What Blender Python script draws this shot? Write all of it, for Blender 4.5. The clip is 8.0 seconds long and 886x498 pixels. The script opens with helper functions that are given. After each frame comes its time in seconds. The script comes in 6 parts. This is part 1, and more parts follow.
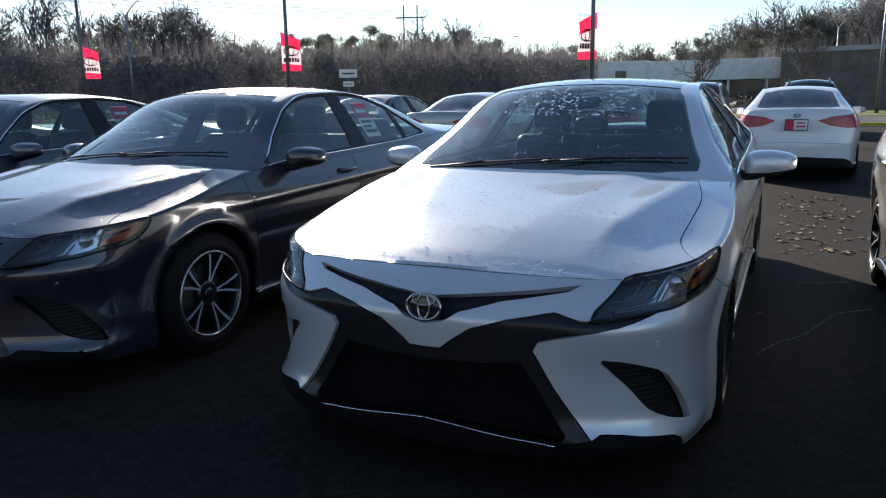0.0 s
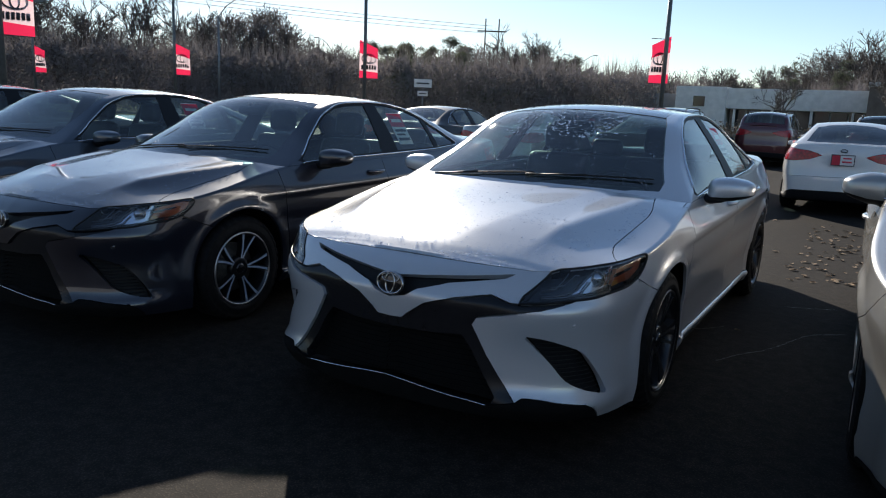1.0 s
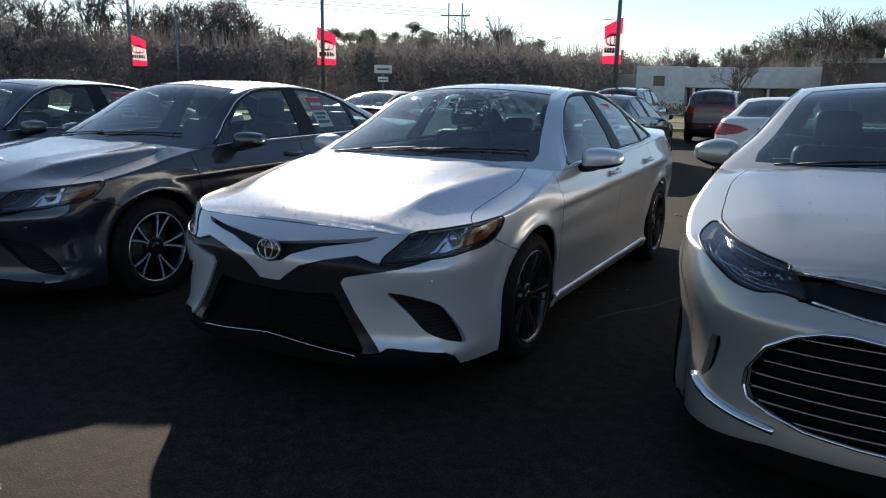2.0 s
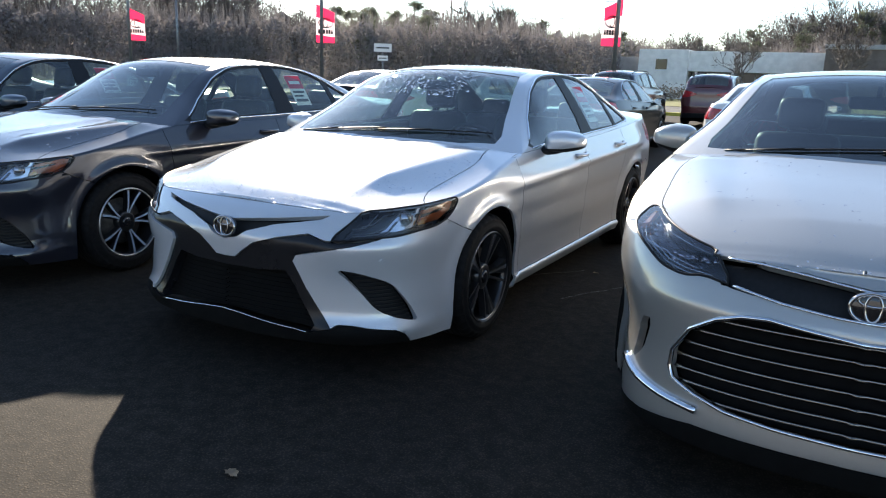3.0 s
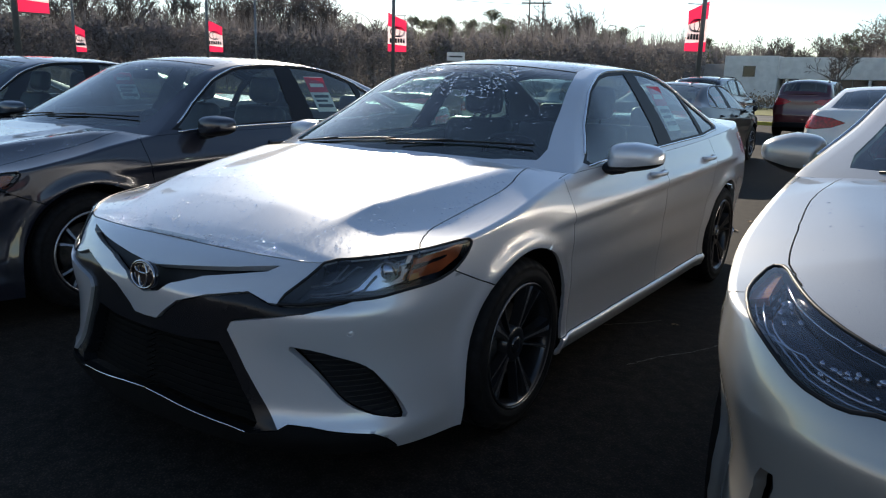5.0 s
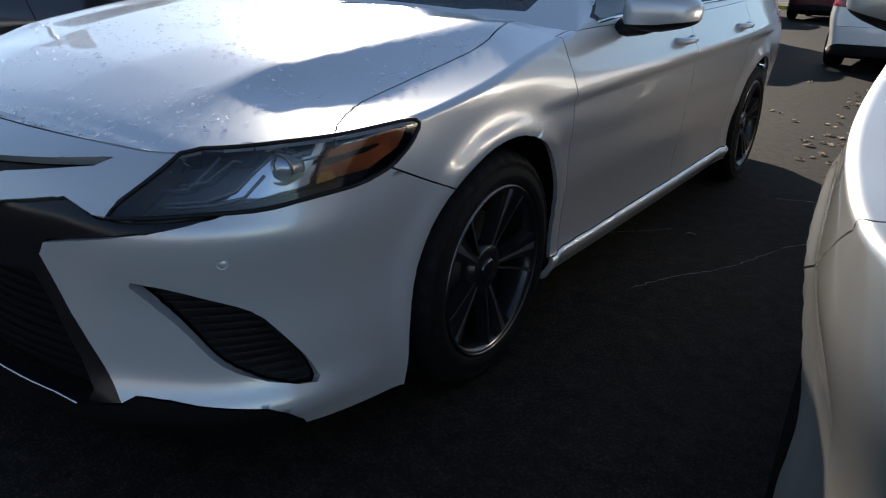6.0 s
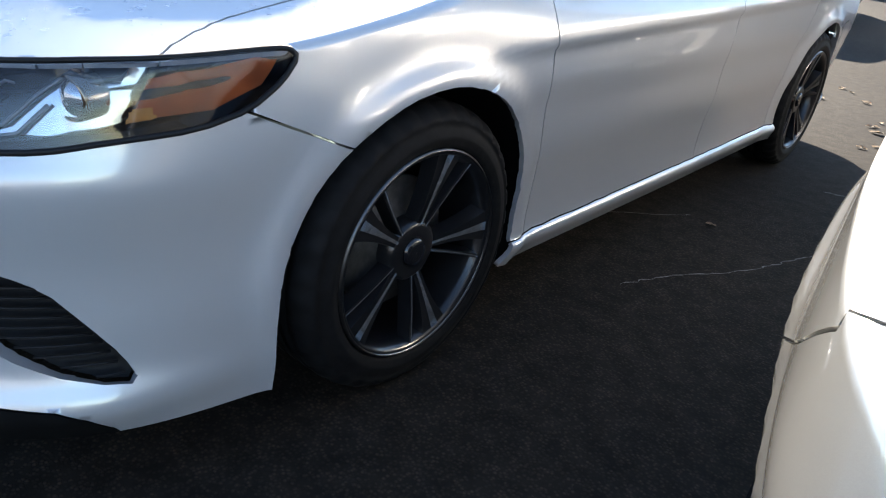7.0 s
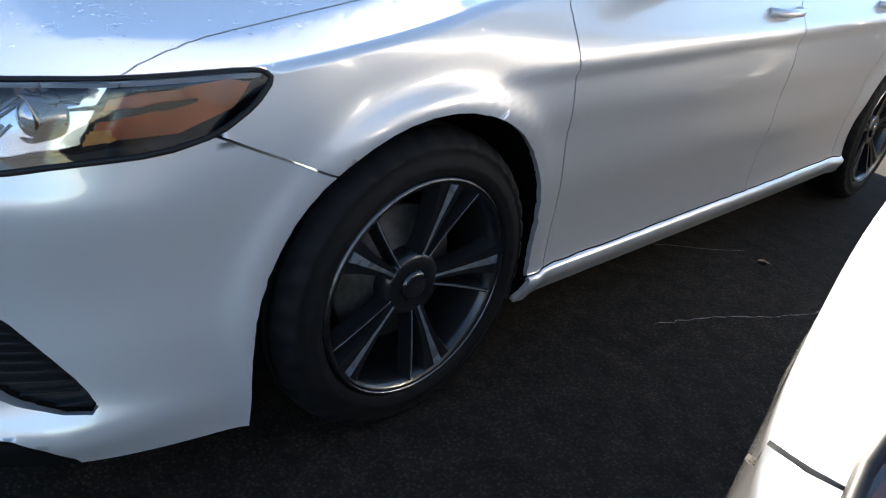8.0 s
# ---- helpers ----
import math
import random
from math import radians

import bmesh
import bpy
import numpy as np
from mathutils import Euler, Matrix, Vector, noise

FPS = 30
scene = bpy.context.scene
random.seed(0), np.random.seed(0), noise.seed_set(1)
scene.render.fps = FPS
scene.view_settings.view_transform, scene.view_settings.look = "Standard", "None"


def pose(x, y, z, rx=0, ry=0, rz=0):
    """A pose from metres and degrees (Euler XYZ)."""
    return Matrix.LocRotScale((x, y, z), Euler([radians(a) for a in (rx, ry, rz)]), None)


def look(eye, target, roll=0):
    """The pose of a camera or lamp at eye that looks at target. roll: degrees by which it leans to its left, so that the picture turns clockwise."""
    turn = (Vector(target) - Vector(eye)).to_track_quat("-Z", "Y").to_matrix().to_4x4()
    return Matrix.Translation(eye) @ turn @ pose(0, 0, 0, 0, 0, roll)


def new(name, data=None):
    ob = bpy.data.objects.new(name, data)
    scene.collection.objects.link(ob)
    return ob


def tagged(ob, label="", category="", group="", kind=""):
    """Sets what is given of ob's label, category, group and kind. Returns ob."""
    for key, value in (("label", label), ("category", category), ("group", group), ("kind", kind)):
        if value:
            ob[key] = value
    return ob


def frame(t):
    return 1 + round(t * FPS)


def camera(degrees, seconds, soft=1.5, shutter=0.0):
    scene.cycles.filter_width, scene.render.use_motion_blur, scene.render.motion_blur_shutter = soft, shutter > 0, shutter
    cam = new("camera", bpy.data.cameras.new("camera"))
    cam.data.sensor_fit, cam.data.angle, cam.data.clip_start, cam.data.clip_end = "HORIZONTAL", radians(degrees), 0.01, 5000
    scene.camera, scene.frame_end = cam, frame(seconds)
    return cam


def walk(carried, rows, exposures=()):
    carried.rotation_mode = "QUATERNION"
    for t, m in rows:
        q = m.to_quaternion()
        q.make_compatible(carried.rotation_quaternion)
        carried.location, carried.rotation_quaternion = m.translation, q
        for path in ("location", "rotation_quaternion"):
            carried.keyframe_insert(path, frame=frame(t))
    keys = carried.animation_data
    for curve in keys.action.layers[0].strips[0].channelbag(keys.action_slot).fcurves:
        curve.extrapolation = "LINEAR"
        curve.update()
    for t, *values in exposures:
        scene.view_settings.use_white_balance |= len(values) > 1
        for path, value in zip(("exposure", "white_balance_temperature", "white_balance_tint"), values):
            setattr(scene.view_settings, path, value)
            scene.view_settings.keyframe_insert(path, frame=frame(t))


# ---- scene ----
cam = camera(62.0, 8.0, 1.15)
PATH = [
    (0, (1.087, -2.153, 1.343), (0.25, -0.381, 0.942), -1.0),
    (0.2, (1.201, -2.203, 1.34), (0.409, -0.409, 0.949), 1.3),
    (0.5, (1.386, -2.305, 1.336), (0.636, -0.467, 1.093), 0.3),
    (0.7, (1.494, -2.396, 1.33), (0.684, -0.585, 1.076), 1.8),
    (1, (1.697, -2.466, 1.369), (0.697, -0.774, 0.997), 2.4),
    (1.2, (1.816, -2.476, 1.364), (0.782, -0.806, 0.987), 0.5),
    (1.5, (2.038, -2.451, 1.35), (1.014, -0.772, 0.987), 2.9),
    (1.8, (2.17, -2.455, 1.336), (1.219, -0.738, 0.953), 1.4),
    (2, (2.254, -2.518, 1.351), (1.322, -0.795, 0.944), 1.1),
    (2.2, (2.328, -2.604, 1.367), (1.405, -0.892, 0.902), -0.1),
    (3.3, (2.489, -2.351, 1.361), (1.547, -0.647, 0.907), 3.0),
    (3.5, (2.49, -2.265, 1.332), (1.527, -0.571, 0.882), 3.0),
    (3.8, (2.43, -2.119, 1.328), (1.48, -0.426, 0.845), 3.0),
    (4, (2.351, -2.023, 1.329), (1.391, -0.32, 0.907), 4.2),
    (4.2, (2.305, -1.904, 1.331), (1.335, -0.205, 0.913), 3.7),
    (5.3, (1.991, -1.202, 1.27), (0.866, 0.391, 0.824), 1.4),
    (5.5, (1.865, -1.074, 1.243), (0.81, 0.553, 0.752), 2.6),
    (5.8, (1.823, -0.867, 1.18), (0.81, 0.724, 0.514), 3.0),
    (6, (1.816, -0.675, 1.125), (0.785, 0.878, 0.399), 2.7),
    (6.2, (1.812, -0.539, 1.09), (0.754, 0.971, 0.316), 3.4),
    (6.5, (1.746, -0.351, 1.077), (0.718, 1.136, 0.223), 5.2),
    (6.7, (1.732, -0.257, 1.053), (0.757, 1.265, 0.197), 6.5),
    (7, (1.805, -0.151, 1.061), (0.719, 1.282, 0.185), 7.8),
    (7.2, (1.866, -0.116, 1.037), (0.683, 1.255, 0.188), 10.1),
    (7.5, (1.859, -0.069, 1.060), (0.645, 1.252, 0.176), 8.4),
    (8, (1.837, 0.023, 1.070), (0.600, 1.337, 0.209), 7.6),
]
# the phone's own exposure and white balance
EXPOSURES = [(t, stops, 6650 if t <= 1 else 7050, 10) for t, stops in ((0, 1.1), (0.5, 1.0), (1, 0.7), (1.5, 0.95), (2, 0.95), (2.2, 1.05), (3.3, 2.05), (3.5, 2.05), (4, 1.65), (4.2, 1.5), (5.3, 1.05), (5.5, 1.05), (6, 1.15), (6.5, 2.0), (7, 2.55), (7.5, 2.55), (8, 2.5))]
walk(cam, [(t, look(eye, target, roll)) for t, eye, target, roll in PATH], EXPOSURES)

# ---- daylight: low winter sun behind the parked cars ----
SUN_AZ, SUN_EL = -41.5, 23.2
world = bpy.data.worlds.new("winter_sky")
scene.world = world
world.use_nodes = True
_nt = world.node_tree
_sky = _nt.nodes.new("ShaderNodeTexSky")
_sky.sky_type = "NISHITA"
_sky.sun_disc = False
_sky.sun_elevation = radians(SUN_EL)
_sky.sun_rotation = radians(SUN_AZ)
_sky.air_density, _sky.dust_density, _sky.ozone_density = 0.92, 0.12, 2.6
_nt.links.new(_sky.outputs[0], _nt.nodes["Background"].inputs[0])
_nt.nodes["Background"].inputs[1].default_value = 0.08
sun = new("sun", bpy.data.lights.new("sun", "SUN"))
sun.data.energy, sun.data.angle, sun.data.color = 4.0, radians(0.6), (1.0, 0.93, 0.83)
_d = Vector((math.sin(radians(SUN_AZ)) * math.cos(radians(SUN_EL)), math.cos(radians(SUN_AZ)) * math.cos(radians(SUN_EL)), math.sin(radians(SUN_EL))))
sun.matrix_world = look(_d * 60, (0, 0, 0))


# ---- materials ----
def mat(name):
    m = bpy.data.materials.new(name)
    m.use_nodes = True
    return m, m.node_tree, m.node_tree.nodes["Principled BSDF"]


def noise_mix(nt, scale, c1, c2, lo=0.35, hi=0.65, detail=6.0, coord="Object"):
    """A colour that wanders between c1 and c2 with noise of that scale."""
    tc, n, r = nt.nodes.new("ShaderNodeTexCoord"), nt.nodes.new("ShaderNodeTexNoise"), nt.nodes.new("ShaderNodeValToRGB")
    n.inputs["Scale"].default_value, n.inputs["Detail"].default_value = scale, detail
    r.color_ramp.elements[0].position, r.color_ramp.elements[1].position = lo, hi
    r.color_ramp.elements[0].color, r.color_ramp.elements[1].color = (*c1, 1), (*c2, 1)
    nt.links.new(tc.outputs[coord], n.inputs["Vector"])
    nt.links.new(n.outputs["Fac"], r.inputs["Fac"])
    return r.outputs["Color"], n.outputs["Fac"]


def bump(nt, p, height, strength, distance):
    b = nt.nodes.new("ShaderNodeBump")
    b.inputs["Strength"].default_value, b.inputs["Distance"].default_value = strength, distance
    nt.links.new(height, b.inputs["Height"])
    nt.links.new(b.outputs["Normal"], p.inputs["Normal"])


def simple(name, colour, rough=0.5, metal=0.0, vary=0.12, scale=20.0, relief=0.0, coat=0.0, shine=0.5):
    m, nt, p = mat(name)
    c = np.array(colour)
    out, fac = noise_mix(nt, scale, tuple(c * (1 - vary)), tuple(np.minimum(c * (1 + vary), 1)))
    nt.links.new(out, p.inputs["Base Color"])
    p.inputs["Roughness"].default_value, p.inputs["Metallic"].default_value = rough, metal
    p.inputs["Coat Weight"].default_value = coat
    p.inputs["Coat Roughness"].default_value = 0.03
    p.inputs["Specular IOR Level"].default_value = shine
    if relief:
        bump(nt, p, fac, 0.5, relief)
    return m


def paint(name, colour, metal=0.3, rough=0.38, coat=1.65, dusty=0.03):
    """Car paint: flakes under a clear coat, a little road dust low down in patches."""
    m, nt, p = mat(name)
    c = np.array(colour)
    out, fac = noise_mix(nt, 2200.0, tuple(c * 0.9), tuple(np.minimum(c * 1.08, 1)), detail=1.0)
    dust, _ = noise_mix(nt, 5.0, (0.0,) * 3, (1.0,) * 3, 0.45, 0.8)
    mix = nt.nodes.new("ShaderNodeMix")
    mix.data_type = "RGBA"
    mul = nt.nodes.new("ShaderNodeMath")
    mul.operation = "MULTIPLY"
    mul.inputs[1].default_value = dusty
    nt.links.new(dust, mul.inputs[0])
    nt.links.new(mul.outputs[0], mix.inputs["Factor"])
    nt.links.new(out, mix.inputs["A"])
    mix.inputs["B"].default_value = (0.32, 0.30, 0.27, 1)
    nt.links.new(mix.outputs["Result"], p.inputs["Base Color"])
    p.inputs["Metallic"].default_value, p.inputs["Roughness"].default_value = metal, rough
    p.inputs["Coat Weight"].default_value, p.inputs["Coat Roughness"].default_value = 1.0, 0.02
    p.inputs["Coat IOR"].default_value = coat
    return m


def glass(name, tint, gloss=0.02, dew=0.0, mirror=0.10):
    """Thin pane: tinted see-through body with a clear reflection on top."""
    m, nt, p = mat(name)
    nt.nodes.remove(p)
    tr, gl, lw, pw, fr, mx = (nt.nodes.new("ShaderNode" + k) for k in ("BsdfTransparent", "BsdfGlossy", "LayerWeight", "Math", "MapRange", "MixShader"))
    tr.inputs["Color"].default_value = (*tint, 1)
    gl.inputs["Roughness"].default_value = gloss
    # both faces of the thin pane reflect: a tenth straight on, all at a glance
    lw.inputs["Blend"].default_value = 0.5
    pw.operation = "POWER"
    pw.inputs[1].default_value = 4.0
    fr.inputs["To Min"].default_value, fr.inputs["To Max"].default_value = mirror, 1.0
    nt.links.new(lw.outputs["Facing"], pw.inputs[0])
    nt.links.new(pw.outputs[0], fr.inputs["Value"])
    body = tr
    if dew:
        # breath of condensation on the pane scatters some light
        df, tl, m1, m2 = (nt.nodes.new("ShaderNode" + k) for k in ("BsdfDiffuse", "BsdfTranslucent", "MixShader", "MixShader"))
        df.inputs["Color"].default_value = tl.inputs["Color"].default_value = (0.68, 0.78, 0.80, 1)
        m1.inputs[0].default_value = 0.5
        amount, _ = noise_mix(nt, 7.0, (dew * 0.7,) * 3, (dew * 1.3,) * 3)
        nt.links.new(df.outputs[0], m1.inputs[1])
        nt.links.new(tl.outputs[0], m1.inputs[2])
        nt.links.new(amount, m2.inputs[0])
        nt.links.new(tr.outputs[0], m2.inputs[1])
        nt.links.new(m1.outputs[0], m2.inputs[2])
        body = m2
    nt.links.new(fr.outputs[0], mx.inputs[0])
    nt.links.new(body.outputs[0], mx.inputs[1])
    nt.links.new(gl.outputs[0], mx.inputs[2])
    nt.links.new(mx.outputs[0], nt.nodes["Material Output"].inputs["Surface"])
    return m


PEARL = paint("pearl_white_paint", (0.60, 0.61, 0.63), 0.36, 0.30)
GREY = paint("dark_grey_paint", (0.016, 0.017, 0.027), 0.34, 0.29)
SLATE = paint("slate_blue_paint", (0.06, 0.075, 0.095), 0.6, 0.36)
SILVER = paint("champagne_silver_paint", (0.42, 0.41, 0.385), 0.56, 0.30)
WHITE = paint("plain_white_paint", (0.74, 0.74, 0.73), 0.05, 0.4)
MAROON = paint("maroon_paint", (0.085, 0.006, 0.010), 0.3, 0.36)
NIGHT = paint("black_paint", (0.006, 0.0065, 0.008), 0.0, 0.4, 1.25, 0.005)
NIGHT.node_tree.nodes["Principled BSDF"].inputs["Specular IOR Level"].default_value = 0.15
BLACKROOF = simple("gloss_black_roof", (0.012, 0.013, 0.016), 0.12, 0.0, 0.1, 8.0, 0.0, 1.0)
CHROME = simple("chrome", (0.75, 0.76, 0.78), 0.08, 1.0, 0.03, 12.0)
SATIN = simple("machined_alloy", (0.46, 0.455, 0.45), 0.33, 1.0, 0.06, 60.0)
ALLOY_DARK = simple("dark_painted_alloy", (0.02, 0.02, 0.022), 0.3, 0.4, 0.1, 30.0, 0.0, 0.5)
MUTED = simple("grey_machined_alloy", (0.24, 0.24, 0.25), 0.3, 1.0, 0.1, 60.0)
EMBLEM = simple("worn_chrome_emblem", (0.46, 0.46, 0.47), 0.14, 1.0, 0.1, 60.0)
DARKFACE = simple("dark_machined_face", (0.13, 0.13, 0.135), 0.32, 1.0, 0.15, 60.0)
BARMETAL = simple("smoked_chrome_bar", (0.25, 0.228, 0.20), 0.22, 1.0, 0.08, 40.0)
TRIM = simple("black_plastic_trim", (0.009, 0.009, 0.010), 0.5, 0.0, 0.2, 60.0, 0.0005, 0.0, 0.25)
PANELBLACK = simple("satin_black_panel", (0.010, 0.0105, 0.013), 0.26, 0.0, 0.1, 20.0, 0.0, 0.0, 0.35)
GLOSSTRIM = simple("gloss_black_trim", (0.012, 0.012, 0.014), 0.12, 0.0, 0.1, 20.0, 0.0, 0.6)
RUBBER = simple("tyre_rubber", (0.008, 0.008, 0.0085), 0.7, 0.0, 0.3, 40.0, 0.001, 0.0, 0.15)
LINER = simple("wheel_well_liner", (0.005, 0.005, 0.005), 0.8, 0.0, 0.2, 20.0, 0.0, 0.0, 0.1)
CABIN = simple("dark_cabin_trim", (0.018, 0.018, 0.02), 0.7, 0.0, 0.2, 30.0, 0.001)
SEATCLOTH = simple("black_seat_leather", (0.016, 0.0155, 0.016), 0.5, 0.0, 0.2, 25.0, 0.001)
GLASS = glass("tinted_window_glass", (0.66, 0.77, 0.74), 0.02, 0.025)
DEWGLASS = glass("dewy_window_glass", (0.62, 0.82, 0.77), 0.03, 0.075, 0.07)
DARKSCREEN = glass("dark_windscreen_glass", (0.46, 0.60, 0.59), 0.02, 0.02, 0.09)
WSGLASS = glass("windscreen_glass", (0.50, 0.64, 0.64), 0.02, 0.04, 0.17)
CLEARSCREEN = glass("clear_windscreen_glass", (0.38, 0.51, 0.52), 0.02, 0.01, 0.10)
DARKGLASS = glass("privacy_glass", (0.22, 0.24, 0.25), 0.02, 0.04, 0.12)
LENS = glass("clear_lamp_lens", (0.70, 0.72, 0.76), 0.02, 0.0, 0.07)
AMBER = simple("amber_reflector", (0.42, 0.095, 0.03), 0.15, 0.0, 0.25, 14.0, 0.0, 1.0)
AMBERGLOW = simple("pale_amber_bulb", (0.60, 0.24, 0.05), 0.2, 0.0, 0.2, 40.0, 0.0, 1.0)
REDLENS = simple("red_lamp_lens", (0.42, 0.008, 0.014), 0.2, 0.0, 0.5, 25.0, 0.001, 0.4)
DISC = simple("dull_brake_iron", (0.10, 0.095, 0.09), 0.6, 0.6, 0.3, 30.0)
BOWL = simple("polished_lamp_bowl", (0.62, 0.66, 0.72), 0.12, 1.0, 0.12, 25.0, 0.0006)
PAPER = simple("white_paper", (0.75, 0.75, 0.73), 0.7, 0.0, 0.05, 20.0)
REDPRINT = simple("red_print", (0.62, 0.03, 0.06), 0.6, 0.0, 0.08, 20.0)
DARKPRINT = simple("dark_print", (0.05, 0.05, 0.055), 0.6, 0.0, 0.08, 20.0)


# ---- small mesh helpers ----
def part(name, bm, material, parent, label="", smooth=True):
    """Links a bmesh as one mesh object under a thing or a part."""
    me = bpy.data.meshes.new(name)
    bm.normal_update()
    if smooth:
        for f in bm.faces:
            f.smooth = True
    bm.to_mesh(me)
    bm.free()
    me.materials.append(material)
    ob = new(name, me)
    ob.parent = parent
    if label:
        ob["label"] = label
    return ob


def thing(name, m, label, category, group="", kind=""):
    ob = new(name)
    ob.matrix_world = m
    return tagged(ob, label, category, group, kind)


def sharpen(bm, degrees=35):
    for e in bm.edges:
        if len(e.link_faces) == 2 and e.calc_face_angle(0) > radians(degrees):
            e.smooth = False


def add_box(bm, lo, hi, bevel=0.0, m=None):
    lo, hi = Vector(lo), Vector(hi)
    r = bmesh.ops.create_cube(bm, size=1.0)
    vs = r["verts"]
    for v in vs:
        v.co = (lo + hi) / 2 + Vector((v.co.x * (hi.x - lo.x), v.co.y * (hi.y - lo.y), v.co.z * (hi.z - lo.z)))
    if bevel:
        es = list({e for v in vs for e in v.link_edges})
        b = bmesh.ops.bevel(bm, geom=es, offset=bevel, segments=2, affect="EDGES", profile=0.5)
        vs = list({v for f in b["faces"] for v in f.verts} | {v for v in vs if v.is_valid})
    if m is not None:
        bmesh.ops.transform(bm, matrix=m, verts=vs)
    return vs


def add_tube(bm, points, radius, sides=8, taper=None, closed=False, flat=1.0):
    """A tube along the points; radius may be thinned towards the end by taper."""
    pts = [Vector(p) for p in points]
    rings, n = [], len(pts)
    side = None
    for i, p in enumerate(pts):
        d = (pts[(i + 1) % n] - pts[i - 1]) if closed else (pts[min(i + 1, n - 1)] - pts[max(i - 1, 0)])
        d.normalize()
        ref = side if side is not None else (Vector((0, 0, 1)) if abs(d.z) < 0.9 else Vector((1, 0, 0)))
        u = d.cross(ref).cross(d).normalized()
        w = d.cross(u)
        side = u
        r = radius * (1 if taper is None else 1 + (taper - 1) * i / max(n - 1, 1))
        rings.append([bm.verts.new(p + r * (math.cos(k * 2 * math.pi / sides) * u * flat + math.sin(k * 2 * math.pi / sides) * w)) for k in range(sides)])
    for i in range(n if closed else n - 1):
        a, b = rings[i], rings[(i + 1) % n]
        for k in range(sides):
            bm.faces.new((a[k], a[(k + 1) % sides], b[(k + 1) % sides], b[k]))
    if not closed:
        bm.faces.new(rings[0][::-1])
        bm.faces.new(rings[-1])
    return rings


def add_lathe(bm, profile, sides=48, axis="x", centre=(0, 0, 0), closed=False):
    """Turns a profile of (along the axis, radius) round that axis."""
    c = Vector(centre)
    rings = []
    for along, r in profile:
        ring = []
        for k in range(sides):
            t = 2 * math.pi * k / sides
            co = Vector((along, r * math.cos(t), r * math.sin(t))) if axis == "x" else Vector((r * math.cos(t), r * math.sin(t), along)) if axis == "z" else Vector((r * math.cos(t), along, r * math.sin(t)))
            ring.append(bm.verts.new(c + co))
        rings.append(ring)
    count = len(rings) if closed else len(rings) - 1
    for i in range(count):
        a, b = rings[i], rings[(i + 1) % len(rings)]
        for k in range(sides):
            bm.faces.new((a[k], a[(k + 1) % sides], b[(k + 1) % sides], b[k]))
    return rings


def spline(xs, ys):
    """A smooth curve through the given values that does not overshoot."""
    xs, ys = np.array(xs, float), np.array(ys, float)
    h = np.diff(xs)
    d = np.diff(ys.T, axis=-1) / h
    m = np.zeros_like(ys.T)
    m[..., 0], m[..., -1] = d[..., 0], d[..., -1]
    a, b = d[..., :-1], d[..., 1:]
    w1, w2 = 2 * h[1:] + h[:-1], h[1:] + 2 * h[:-1]
    with np.errstate(divide="ignore", invalid="ignore"):
        inner = (w1 + w2) / (w1 / a + w2 / b)
    m[..., 1:-1] = np.where(a * b > 0, np.nan_to_num(inner), 0)
    yt = ys.T

    def value(x):
        x = np.clip(np.asarray(x, float), xs[0], xs[-1])
        i = np.clip(np.searchsorted(xs, x, side="right") - 1, 0, len(xs) - 2)
        t = (x - xs[i]) / h[i]
        t2, t3 = t * t, t * t * t
        return ((2 * t3 - 3 * t2 + 1) * yt[..., i] + (t3 - 2 * t2 + t) * h[i] * m[..., i] + (-2 * t3 + 3 * t2) * yt[..., i + 1] + (t3 - t2) * h[i] * m[..., i + 1])

    return value


def smooth_path(points):
    """A round curve through points, by length: returns (length, value of length)."""
    p = np.array(points, float)
    n = len(p)
    ext = np.vstack([2 * p[0] - p[1], p, 2 * p[-1] - p[-2]])
    out = []
    for i in range(n - 1):
        p0, p1, p2, p3 = ext[i : i + 4]
        t = np.linspace(0, 1, 40, endpoint=i == n - 2)[:, None]
        out.append(0.5 * (2 * p1 + (p2 - p0) * t + (2 * p0 - 5 * p1 + 4 * p2 - p3) * t**2 + (3 * p1 - p0 - 3 * p2 + p3) * t**3))
    out = np.vstack(out)
    s = np.r_[0, np.cumsum(np.linalg.norm(np.diff(out, axis=0), axis=1))]
    return s[-1], lambda x: np.stack([np.interp(x, s, out[:, k]) for k in range(p.shape[1])], -1)


